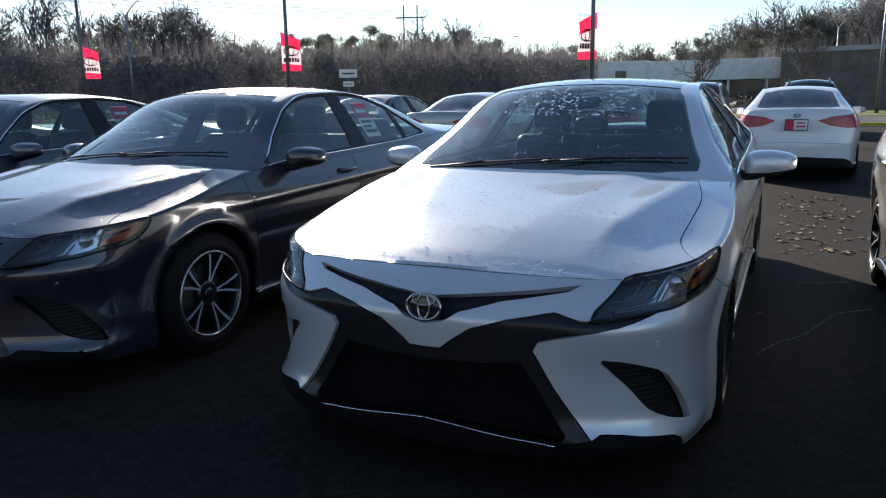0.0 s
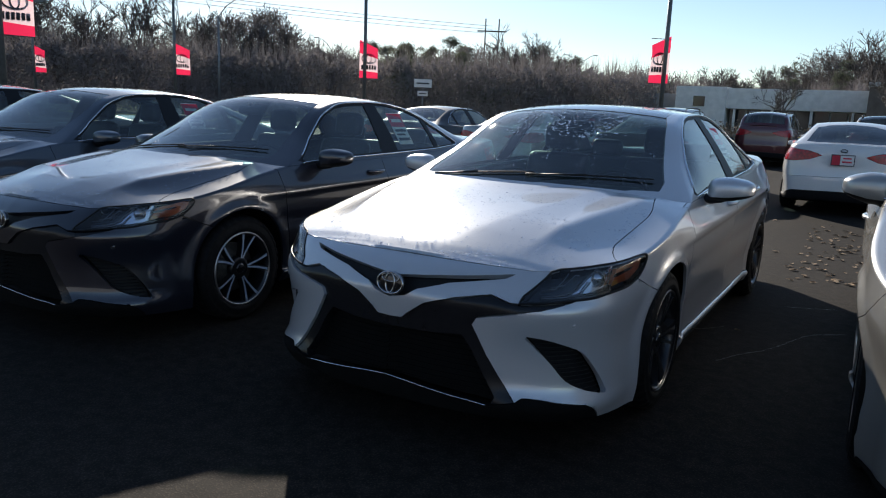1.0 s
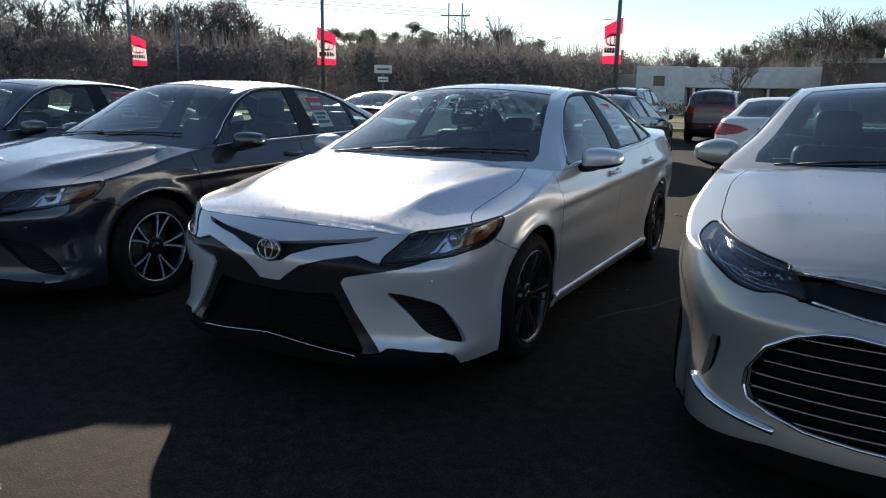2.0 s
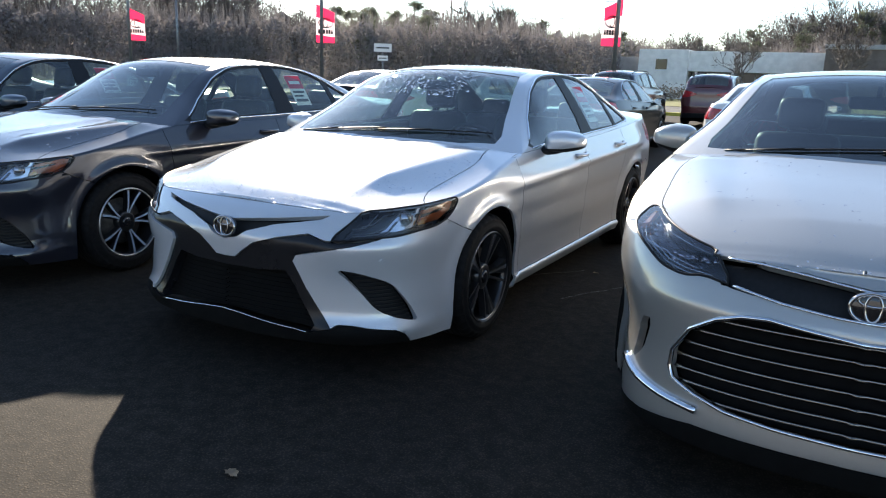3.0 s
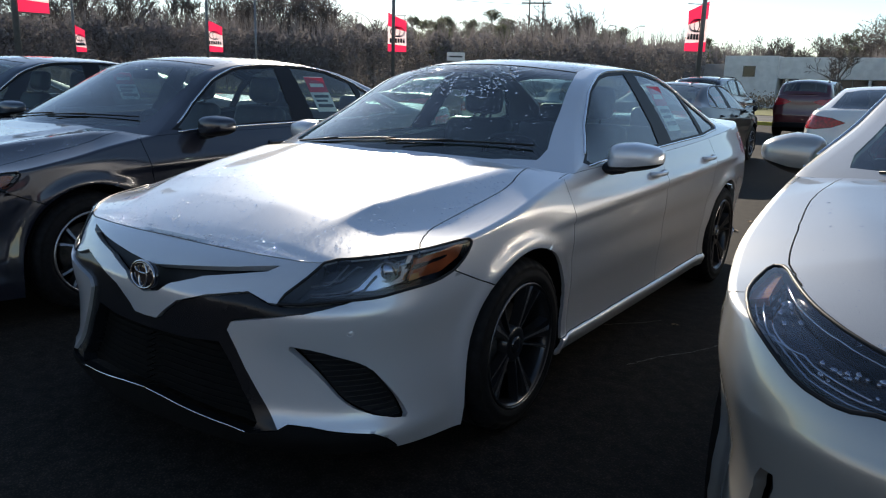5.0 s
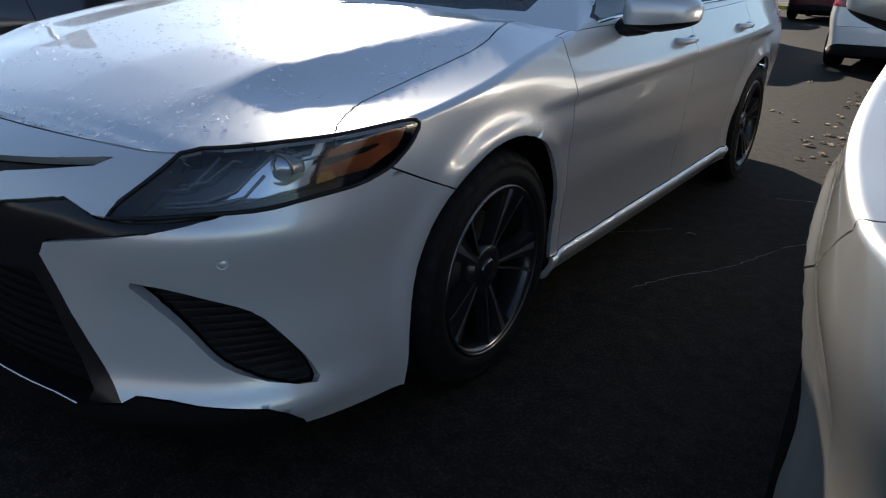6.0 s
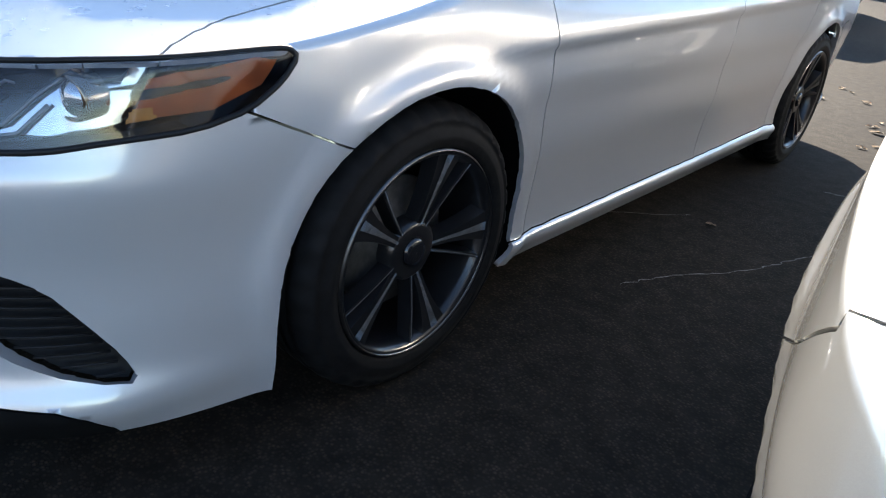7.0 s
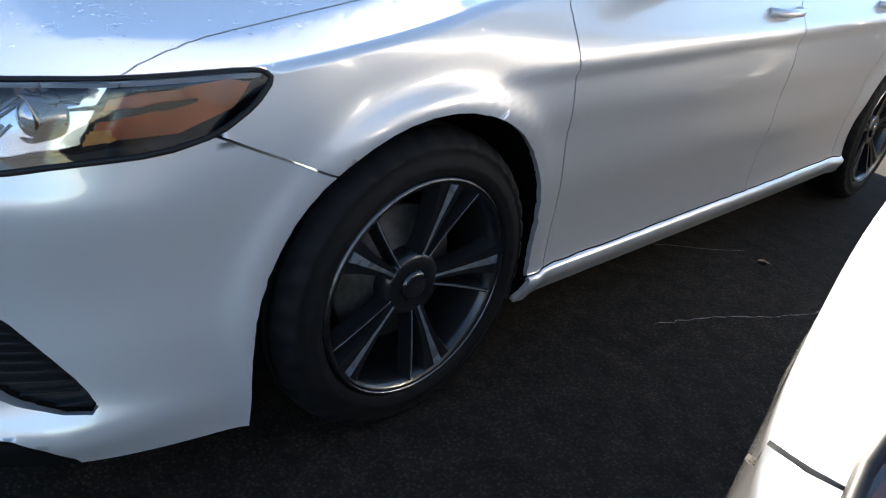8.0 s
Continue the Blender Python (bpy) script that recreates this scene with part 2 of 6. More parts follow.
# ---- the form of a saloon: nose at y = 0, tail at y = 4.89, wheels on z = 0; one half, mirrored ----
class Form:
    """The skin of a saloon. Lower skin: a runs round the plan from the nose to the tail, b from the sill (0) to the shoulder (1) and on
    to the middle of bonnet or boot (2). Upper skin: a runs from windscreen foot to boot, b from the shoulder (0) to the roof rail (1) and the middle (2)."""

    AXLES, HUB_Z, ARCH = (0.972, 3.80), 0.335, 0.368

    def __init__(self, lift=None, wagon=False, tuck=0.0):
        self.lift, self.tuck = lift, tuck
        self.shoulder, self.swell, self.hollow = (0.40, 0.020, 0.75) if not lift else (0.24, 0.008, 0.0)
        plan = [(0, -0.035), (0.22, -0.026), (0.42, 0.008), (0.60, 0.075), (0.74, 0.185), (0.83, 0.34), (0.882, 0.57), (0.910, 0.83), (0.919, 1.2), (0.922, 2.4),
                (0.915, 3.6), (0.895, 4.15), (0.855, 4.5), (0.76, 4.73), (0.5, 4.85), (0.25, 4.88), (0, 4.89)]
        self.length, self.plan = smooth_path(plan)
        self.table_a = np.linspace(0, self.length, 3000)
        self.table = self.plan(self.table_a)
        tops = [(0, -0.03, 0.768), (0.42, 0.03, 0.762), (0.60, 0.105, 0.758), (0.74, 0.22, 0.768), (0.825, 0.375, 0.785), (0.875, 0.6, 0.806), (0.905, 0.85, 0.85),
                (0.918, 1.2, 0.922), (0.92, 1.45, 0.956), (0.922, 2.2, 0.968), (0.92, 3.0, 0.99), (0.91, 3.7, 1.02), (0.88, 4.3, 1.05), (0.76, 4.73, 1.075), (0.4, 4.87, 1.09), (0, 4.89, 1.092)]
        self.top = spline([self.at_plan(x, y) for x, y, _ in tops], [z for *_, z in tops])
        lows = [(0, -0.03, 0.17), (0.74, 0.22, 0.165), (0.875, 0.6, 0.155), (0.918, 1.3, 0.19), (0.922, 3.3, 0.19), (0.88, 4.3, 0.2), (0, 4.89, 0.24)]
        self.low = spline([self.at_plan(x, y) for x, y, _ in lows], [z for *_, z in lows])
        self.face = spline([0.14, 0.18, 0.24, 0.35, 0.5, 0.59, 0.625, 0.65, 0.70, 0.735, 0.765, 0.79, 0.81], [0.03, 0.006, 0.0, 0.012, 0.02, 0.020, 0.023, 0.036, 0.066, 0.096, 0.135, 0.18, 0.2])
        self.flank = spline([0.14, 0.2, 0.248, 0.256, 0.268, 0.33, 0.4, 0.5, 0.6, 0.68, 0.77, 0.83, 0.88, 0.93, 0.97, 1.03, 1.1], [0.07, 0.046, 0.026, 0.026, 0.041, 0.045, 0.042, 0.026, 0.01, 0.0, 0.004, 0.008, 0.022, 0.040, 0.058, 0.085, 0.12])
        self.tail = spline([0.15, 0.25, 0.4, 0.55, 0.7, 0.85, 0.95, 1.03, 1.1], [0.12, 0.03, 0.0, 0.0, 0.02, 0.03, 0.035, 0.05, 0.085])
        self.a_cowl, self.a_deck = self.at_plan(0.92, 1.40), self.at_plan(0.76, 4.73) if wagon else self.at_plan(0.89, 4.20)
        self.spine_front = spline([0.1, 0.2, 0.4, 0.7, 1.0, 1.13], [0.770, 0.808, 0.858, 0.912, 0.958, 0.985])
        self.spine_back = spline([4.08, 4.3, 4.6, 4.84], [1.085, 1.102, 1.110, 1.100])
        self.deck_y = 4.80 if wagon else 4.08
        ends = np.array([self.a_cowl, self.a_deck])
        self.ends = self.belt(ends, self.top(ends))[:, 1]
        q0, q1 = self.skin_plain(np.array([self.a_cowl]), np.array([1.0]))[0], self.skin_plain(np.array([self.a_deck]), np.array([1.0]))[0]
        k = np.linspace(0, 1, 9)
        self.rail = spline(k, np.array([tuple(q0), (0.715, 1.72, 1.135), (0.61, 2.08, 1.335), (0.57, 2.4, 1.395), (0.56, 2.8, 1.404), (0.575, 3.2, 1.365), (0.62, 3.6, 1.25), (0.69, 3.95, 1.12), tuple(q1)]))
        self.mid = spline(k, np.array([(0, 1.13, 0.985), (0, 1.53, 1.205), (0, 1.93, 1.395), (0, 2.32, 1.44), (0, 2.75, 1.447), (0, 3.17, 1.418), (0, 3.6, 1.29), (0, 3.93, 1.14), (0, 4.08, 1.085)]))
        if wagon:
            self.rail = spline(k, np.array([tuple(q0), (0.74, 1.70, 1.13), (0.66, 2.02, 1.325), (0.64, 2.4, 1.385), (0.64, 2.9, 1.395), (0.64, 3.5, 1.385), (0.64, 4.1, 1.36), (0.66, 4.5, 1.29), tuple(q1)]))
            self.mid = spline(k, np.array([(0, 1.13, 0.985), (0, 1.50, 1.20), (0, 1.86, 1.385), (0, 2.3, 1.43), (0, 2.9, 1.445), (0, 3.5, 1.44), (0, 4.2, 1.42), (0, 4.62, 1.36), (0, 4.80, 1.10)]))
        self.belt_y = spline(k, [q0[1], 1.64, 1.97, 2.4, 2.95, 3.5, 4.1, 4.45, q1[1]] if wagon else [q0[1], 1.64, 1.97, 2.36, 2.8, 3.24, 3.64, 3.98, q1[1]])
        self.rise = (lambda p: np.concatenate([p[..., :2], p[..., 2:] + np.interp(p[..., 2:], *self.lift)], -1)) if lift else (lambda p: p)

    def at_plan(self, x, y):
        return float(self.table_a[np.argmin((self.table[:, 0] - x) ** 2 + (self.table[:, 1] - y) ** 2)])

    def side_a(self, y):
        """Where on the flank the plan passes that y."""
        i = self.table[:, 0] > 0.62
        return np.interp(y, self.table[i, 1], self.table_a[i])

    def belt(self, a, z):
        e, a = 0.004, np.clip(a, 0, self.length)
        p, q = self.plan(np.clip(a - e, 0, self.length)), self.plan(np.clip(a + e, 0, self.length))
        t = q - p
        t /= np.linalg.norm(t, axis=-1, keepdims=True)
        out = np.stack([t[..., 1], -t[..., 0]], -1)
        c = self.plan(a)
        wf, wr = np.where(out[..., 1] < 0, out[..., 1] ** 2, 0), np.where(out[..., 1] > 0, out[..., 1] ** 2, 0)
        y = c[..., 1]
        # ahead of the front wheels the bumper goes straight down
        fade = np.clip((0.66 - z) / 0.34, 0, 1)
        fade = fade * fade * (3 - 2 * fade)
        low = 1 - fade * (1 - np.clip((y - 0.62) / 0.5, 0.08, 1))
        inset = wf * self.face(z) + wr * self.tail(z) + (1 - wf - wr) * self.flank(z) * low
        # ledge under the corner vents, and the fold that runs from the nose into the wing
        if not self.tuck:
            inset = inset - 0.026 * np.exp(-(((z - 0.225) / 0.05) ** 2)) * np.clip((c[..., 0] - 0.40) / 0.15, 0, 1) * np.clip((0.55 - y) / 0.25, 0, 1)
            inset = inset - 0.020 * np.where(z > 0.6, np.exp(-(((z - 0.6) / 0.055) ** 2)), np.exp(-(((z - 0.6) / 0.11) ** 2))) * np.clip((c[..., 0] - 0.42) / 0.15, 0, 1) * np.clip((0.62 - y) / 0.3, 0, 1)
        # some noses draw in towards the chin at the corners
        inset = inset + (1 - wf - wr) * self.tuck * np.sin(np.clip((0.70 - z) / 0.28, 0, 1) * np.pi / 2) ** 2 * np.clip((0.80 - y) / 0.35, 0, 1)
        for axle in self.AXLES:
            r = np.hypot(y - axle, z - self.HUB_Z)
            inset = inset - 0.017 * np.exp(-(((r - self.ARCH - 0.024) / 0.036) ** 2)) * (c[..., 0] > 0.6)
        crease = 0.775 + 0.03 * (y - 1.2)
        on = np.clip((y - 1.05) / 0.3, 0, 1) * np.clip((4.3 - y) / 0.4, 0, 1)
        inset = inset - on * 0.014 * np.where(z > crease, np.exp(-(((z - crease) / 0.05) ** 2)), np.exp(-(((z - crease) / 0.016) ** 2)))
        # hollow in the doors under the crease
        inset = inset + on * 0.012 * np.exp(-(((z - 0.62) / 0.09) ** 2))
        xy = c - out * inset[..., None]
        return np.concatenate([xy, z[..., None]], -1)

    def skin_plain(self, a, b):
        a, b = np.asarray(a, float), np.asarray(b, float)
        zt, zb = self.top(a), self.low(a)
        low = self.belt(a, zb + (zt - zb) * np.clip(b, 0, 1))
        v = np.clip(b - 1, 0, 1)
        front = a < (self.a_cowl + self.a_deck) / 2
        q = low
        y0, yc = 0.105, self.ends
        g = np.where(front, np.clip((q[..., 1] - y0) / (yc[0] - y0), 0, 1), np.clip((q[..., 1] - yc[1]) / (4.84 - yc[1]), 0, 1))
        ry = np.where(front, 0.1 + 1.03 * g, self.deck_y + (4.84 - self.deck_y) * g)
        rz = np.where(front, self.spine_front(ry), self.spine_back(ry))
        u = 1 - (1 - v) ** 2
        x = q[..., 0] * (1 - v)
        y = q[..., 1] + (ry - q[..., 1]) * u
        z = q[..., 2] + (rz - q[..., 2]) * (1 - (1 - v) ** 2.0)
        # the bonnet is flat on top and breaks along a crease on each side; its raised middle widens in a V from the nose to the windscreen
        g = np.clip(y / 1.2, 0, 1)
        crease = 0.40 + 0.26 * y
        run = np.maximum(q[..., 0] - crease, 0.02)
        top = np.minimum(q[..., 2] + self.shoulder * run, rz + self.swell)
        part_up = (q[..., 0] - x) / run
        outer = q[..., 2] + (top - q[..., 2]) * part_up * (1 - self.hollow + self.hollow * np.maximum(part_up, 0))
        inner = top + (rz - top) * (1 - (x / crease) ** 2)
        flat = -0.004 * np.logaddexp(-outer / 0.004, -inner / 0.004)
        on = np.clip((q[..., 0] - 0.60) / 0.27, 0, 1) * np.clip((y - 0.12) / 0.42, 0, 1) * np.clip((1.36 - y) / 0.22, 0, 1) * np.where(front, 1, 0)
        z = z + (flat - z) * on
        edge_in, edge_out = 0.10 + 0.35 * g, 0.44 + 0.10 * g
        fall = np.clip((edge_out - x) / (edge_out - edge_in), 0, 1)
        dome = (0.022 - 0.012 * g) * (0.25 * fall * fall * (3 - 2 * fall) + 0.75 * fall)
        z = z + dome * np.clip((y - 0.12) / 0.25, 0, 1) * np.where(front, 1, 0) * np.clip(v * 6, 0, 1)
        up = (b > 1)[..., None]
        out = np.where(up, np.stack([x, y, z], -1), low)
        out[..., 0] = np.where((a < 1e-4) | (a > self.length - 1e-4), 0.0, out[..., 0])
        return out

    def skin(self, a, b):
        return self.rise(self.skin_plain(a, b))

    def roof(self, a, b):
        a, b = np.asarray(a, float), np.asarray(b, float)
        A, C = np.moveaxis(np.asarray(self.rail(a)), 0, -1), np.moveaxis(np.asarray(self.mid(a)), 0, -1)
        sa = self.side_a(self.belt_y(a))
        B = self.belt(sa, self.top(sa))
        v, w = np.clip(b, 0, 1)[..., None], np.clip(b - 1, 0, 1)[..., None]
        side = B + (A - B) * v
        side[..., 0] += (0.016 * 4 * v * (1 - v))[..., 0] * np.clip((a * (1 - a)) * 12, 0, 1)
        u = 1 - (1 - w) ** 2
        top = A + (C - A) * np.concatenate([w, u, u], -1)
        return self.rise(np.where(b[..., None] > 1, top, side))


def flat_sheet(a_values, b_values, keep=None):
    """The unrolled skin: a flat bmesh with x = a and y = b."""
    na, nb = len(a_values), len(b_values)
    verts = [(a, b, 0) for a in a_values for b in b_values]
    faces = [(i * nb + j, (i + 1) * nb + j, (i + 1) * nb + j + 1, i * nb + j + 1) for i in range(na - 1) for j in range(nb - 1)
             if keep is None or keep((a_values[i] + a_values[i + 1]) / 2, (b_values[j] + b_values[j + 1]) / 2)]
    me = bpy.data.meshes.new("sheet")
    me.from_pydata(verts, [], faces)
    bm = bmesh.new()
    bm.from_mesh(me)
    bpy.data.meshes.remove(me)
    bmesh.ops.delete(bm, geom=[v for v in bm.verts if not v.link_faces], context="VERTS")
    return bm


def cut_outline(bm, poly, closed=True):
    """Cuts the flat sheet along an outline, so that faces end on it."""
    n = len(poly)
    for i in range(n if closed else n - 1):
        (ax, ay), (bx, by) = poly[i], poly[(i + 1) % n]
        d = Vector((bx - ax, by - ay, 0))
        if d.length < 1e-5:
            continue
        x0, x1, y0, y1 = min(ax, bx) - 1e-4, max(ax, bx) + 1e-4, min(ay, by) - 1e-4, max(ay, by) + 1e-4
        near = []
        for f in bm.faces:
            xs, ys = [v.co.x for v in f.verts], [v.co.y for v in f.verts]
            if max(xs) >= x0 and min(xs) <= x1 and max(ys) >= y0 and min(ys) <= y1:
                near.append(f)
        geom = list({e for f in near for e in f.edges}) + list({v for f in near for v in f.verts}) + near
        bmesh.ops.bisect_plane(bm, geom=geom, dist=1e-5, plane_co=(ax, ay, 0), plane_no=(d.y, -d.x, 0))


def inside(poly, x, y):
    hit = False
    n = len(poly)
    for i in range(n):
        (x1, y1), (x2, y2) = poly[i], poly[i - 1]
        if (y1 > y) != (y2 > y) and x < (x2 - x1) * (y - y1) / (y2 - y1) + x1:
            hit = not hit
    return hit


def rounded(poly, rounds=2):
    """Corner cutting, for outlines that are soft."""
    for _ in range(rounds):
        out = []
        for i, p in enumerate(poly):
            q = poly[(i + 1) % len(poly)]
            out += [(p[0] * 0.8 + q[0] * 0.2, p[1] * 0.8 + q[1] * 0.2), (p[0] * 0.2 + q[0] * 0.8, p[1] * 0.2 + q[1] * 0.8)]
        poly = out
    return poly


def cut_regions(bm, regions):
    """Cuts all outlines, then says for each region which faces are its own; the first region that holds a face gets it."""
    for _, poly in regions:
        cut_outline(bm, poly)
    # slivers left by the cuts are welded away before the sheet is bent
    bmesh.ops.remove_doubles(bm, verts=bm.verts, dist=0.0035)
    bmesh.ops.dissolve_degenerate(bm, edges=bm.edges, dist=0.002)
    owned = {name: [] for name, _ in regions}
    owned["rest"] = []
    for f in bm.faces:
        c = f.calc_center_median()
        for name, poly in regions:
            if inside(poly, c.x, c.y):
                owned[name].append(f)
                break
        else:
            owned["rest"].append(f)
    return owned


def lifted(faces, shape):
    """The faces of the flat sheet, bent into their place on the car."""
    verts = list({v for f in faces for v in f.verts})
    index = {v: i for i, v in enumerate(verts)}
    ab = np.array([v.co[:2] for v in verts])
    co = shape(ab[:, 0], ab[:, 1])
    return [tuple(c) for c in co], [tuple(index[v] for v in f.verts) for f in faces]


def to_bm(data, side=1, both=False, push=0.0):
    """A bmesh of lifted faces: the right half, the left half (side -1), or both halves joined; push moves it inwards along its normals."""
    co, faces = data
    bm = bmesh.new()
    for s in ((1, -1) if both else (side,)):
        vs = [bm.verts.new((s * x, y, z)) for x, y, z in co]
        for f in faces:
            loop = [vs[i] for i in f]
            try:
                bm.faces.new(loop if s > 0 else loop[::-1])
            except ValueError:
                pass
    bmesh.ops.delete(bm, geom=[v for v in bm.verts if not v.link_faces], context="VERTS")
    bmesh.ops.remove_doubles(bm, verts=bm.verts, dist=0.0004)
    bmesh.ops.dissolve_degenerate(bm, edges=bm.edges, dist=0.0002)
    bm.normal_update()
    if push:
        moved = {v: v.co - v.normal * push for v in bm.verts}
        for v, c in moved.items():
            v.co = c
    return bm


def add_lip(bm, depth=0.014, gap=0.0022):
    """Draws the rim of a panel in a little and folds it inwards, which leaves a real joint to the next panel."""
    bm.normal_update()
    rim = [e for e in bm.edges if len(e.link_faces) == 1]
    draw = {}
    for e in rim:
        f = e.link_faces[0]
        mid = (e.verts[0].co + e.verts[1].co) / 2
        d = (e.verts[1].co - e.verts[0].co).normalized().cross(f.normal)
        if d.dot(f.calc_center_median() - mid) < 0:
            d = -d
        for v in e.verts:
            draw.setdefault(v, Vector())
            draw[v] += d
    normal = {}
    for v in draw:
        near = {f for o in (v, *(e.other_vert(v) for e in v.link_edges)) for f in o.link_faces}
        normal[v] = sum((f.normal * f.calc_area() for f in near), Vector()).normalized()
    for v, d in draw.items():
        if d.length > 1e-6:
            v.co += d.normalized() * gap
    fold = bmesh.ops.extrude_edge_only(bm, edges=rim)
    for v in fold["geom"]:
        if isinstance(v, bmesh.types.BMVert):
            old = min((e.other_vert(v) for e in v.link_edges if e.other_vert(v) in normal), key=lambda o: (o.co - v.co).length, default=None)
            if old is not None:
                v.co -= normal[old] * depth
    for e in rim:
        e.smooth = False
    return bm


def store(bm, name):
    bm.normal_update()
    for f in bm.faces:
        f.smooth = True
    me = bpy.data.meshes.new(name)
    bm.to_mesh(me)
    bm.free()
    return me


def curve_on(shape, poly, out=0.004):
    """Points on the skin along an outline, slightly proud."""
    pts = []
    for i in range(len(poly) - 1):
        (a0, b0), (a1, b1) = poly[i], poly[i + 1]
        n = max(2, int(math.hypot((a1 - a0), (b1 - b0)) / 0.03))
        for k in range(n):
            pts.append((a0 + (a1 - a0) * k / n, b0 + (b1 - b0) * k / n))
    pts.append(poly[-1])
    ab = np.array(pts)
    e = 0.003
    p = shape(ab[:, 0], ab[:, 1])
    u, v = shape(ab[:, 0] + e, ab[:, 1]) - p, shape(ab[:, 0], ab[:, 1] - e) - p
    n = np.cross(v, u)
    n /= np.linalg.norm(n, axis=-1, keepdims=True) + 1e-9
    n *= np.sign((n * (p - np.array([0, p[:, 1].mean() * 0 + 2.4, 0.5]))).sum(-1, keepdims=True))
    return p + n * out


def slats(shape, poly, levels, depth, radius, short=0.012):
    """Thin bars across an opening, each at one height of the skin, cut to the outline and set back."""
    bm = bmesh.new()
    for b in levels:
        xs = []
        for i in range(len(poly)):
            (x1, y1), (x2, y2) = poly[i], poly[i - 1]
            if (y1 > b) != (y2 > b):
                xs.append(x1 + (b - y1) / (y2 - y1) * (x2 - x1))
        xs.sort()
        for x0, x1 in zip(xs[::2], xs[1::2]):
            if x1 - x0 < 0.05:
                continue
            trim = 0.0 if x0 < 0.002 else short
            pts = curve_on(shape, [(x0 + trim, b), ((x0 + x1) / 2, b), (x1 - short, b)], -depth)
            add_tube(bm, pts, radius, 4)
            if x0 < 0.002:
                add_tube(bm, [(-x, y, z) for x, y, z in pts], radius, 4)
    return bm


FRONTS = {
    "sport": {
        "headlight": [(0.545, 0.80), (0.749, 1.05), (0.934, 1.045), (1.058, 1.023), (1.199, 1.015), (1.245, 1.0), (1.262, 0.975), (1.234, 0.923), (1.177, 0.869), (1.093, 0.84), (0.961, 0.835), (0.881, 0.823), (0.75, 0.823), (0.65, 0.812)],
        "slot": [(-0.01, 0.862), (0.044, 0.869), (0.2, 0.90), (0.4, 0.937), (0.54, 0.969), (0.50, 0.940), (0.264, 0.872), (0.123, 0.80), (0.071, 0.745), (-0.01, 0.715)],
        "lower_grille": [(-0.01, 0.50), (0.20, 0.512), (0.335, 0.535), (0.385, 0.43), (0.43, 0.30), (0.49, 0.155), (0.472, 0.095), (-0.01, 0.165)],
        "bumper_panel": [(-0.01, 0.575), (0.06, 0.58), (0.09, 0.625), (0.167, 0.715), (0.3, 0.785), (0.45, 0.835), (0.53, 0.80), (0.65, 0.805), (0.80, 0.818), (0.6, 0.755), (0.397, 0.672), (0.380, 0.622), (0.443, 0.438), (0.496, 0.308), (0.572, 0.14), (0.472, 0.095), (-0.01, 0.165)],
        "side_vent": [(0.59, 0.588), (0.684, 0.566), (0.80, 0.50), (0.855, 0.454), (0.908, 0.354), (0.952, 0.262), (0.985, 0.165), (0.90, 0.19), (0.82, 0.238), (0.767, 0.292), (0.705, 0.415), (0.652, 0.5)],
        "lip": [(-0.01, 0.165), (0.472, 0.095), (0.572, 0.14), (0.602, 0.170), (0.673, 0.164), (0.735, 0.146), (0.859, 0.116), (0.90, 0.082), (0.938, 0.023), (0.95, -0.01), (-0.01, -0.01)],
    },
    "wide": {
        "headlight": [(0.407, 0.885), (0.56, 1.08), (0.682, 1.238), (0.877, 1.231), (1.063, 1.19), (1.222, 1.15), (1.235, 1.11), (1.107, 1.06), (0.95, 1.03), (0.80, 0.965), (0.70, 0.918), (0.593, 0.897), (0.52, 0.912)],
        "slot": [(-0.01, 0.940), (0.018, 0.942), (0.177, 0.970), (0.33, 0.990), (0.55, 1.05), (0.45, 0.885), (0.25, 0.848), (0.089, 0.825), (-0.01, 0.82)],
        "lower_grille": [(-0.01, 0.735), (0.275, 0.775), (0.354, 0.767), (0.434, 0.731), (0.523, 0.654), (0.584, 0.523), (0.588, 0.431), (0.567, 0.365), (0.48, 0.31), (0.372, 0.265), (0.22, 0.245), (-0.01, 0.235)],
        "side_vent": [(0.70, 0.63), (0.765, 0.615), (0.815, 0.40), (0.81, 0.35), (0.75, 0.43)],
        "lip": [(-0.01, 0.13), (0.48, 0.13), (0.70, 0.08), (0.95, 0.05), (1.22, 0.03), (1.24, -0.01), (-0.01, -0.01)],
    },
}


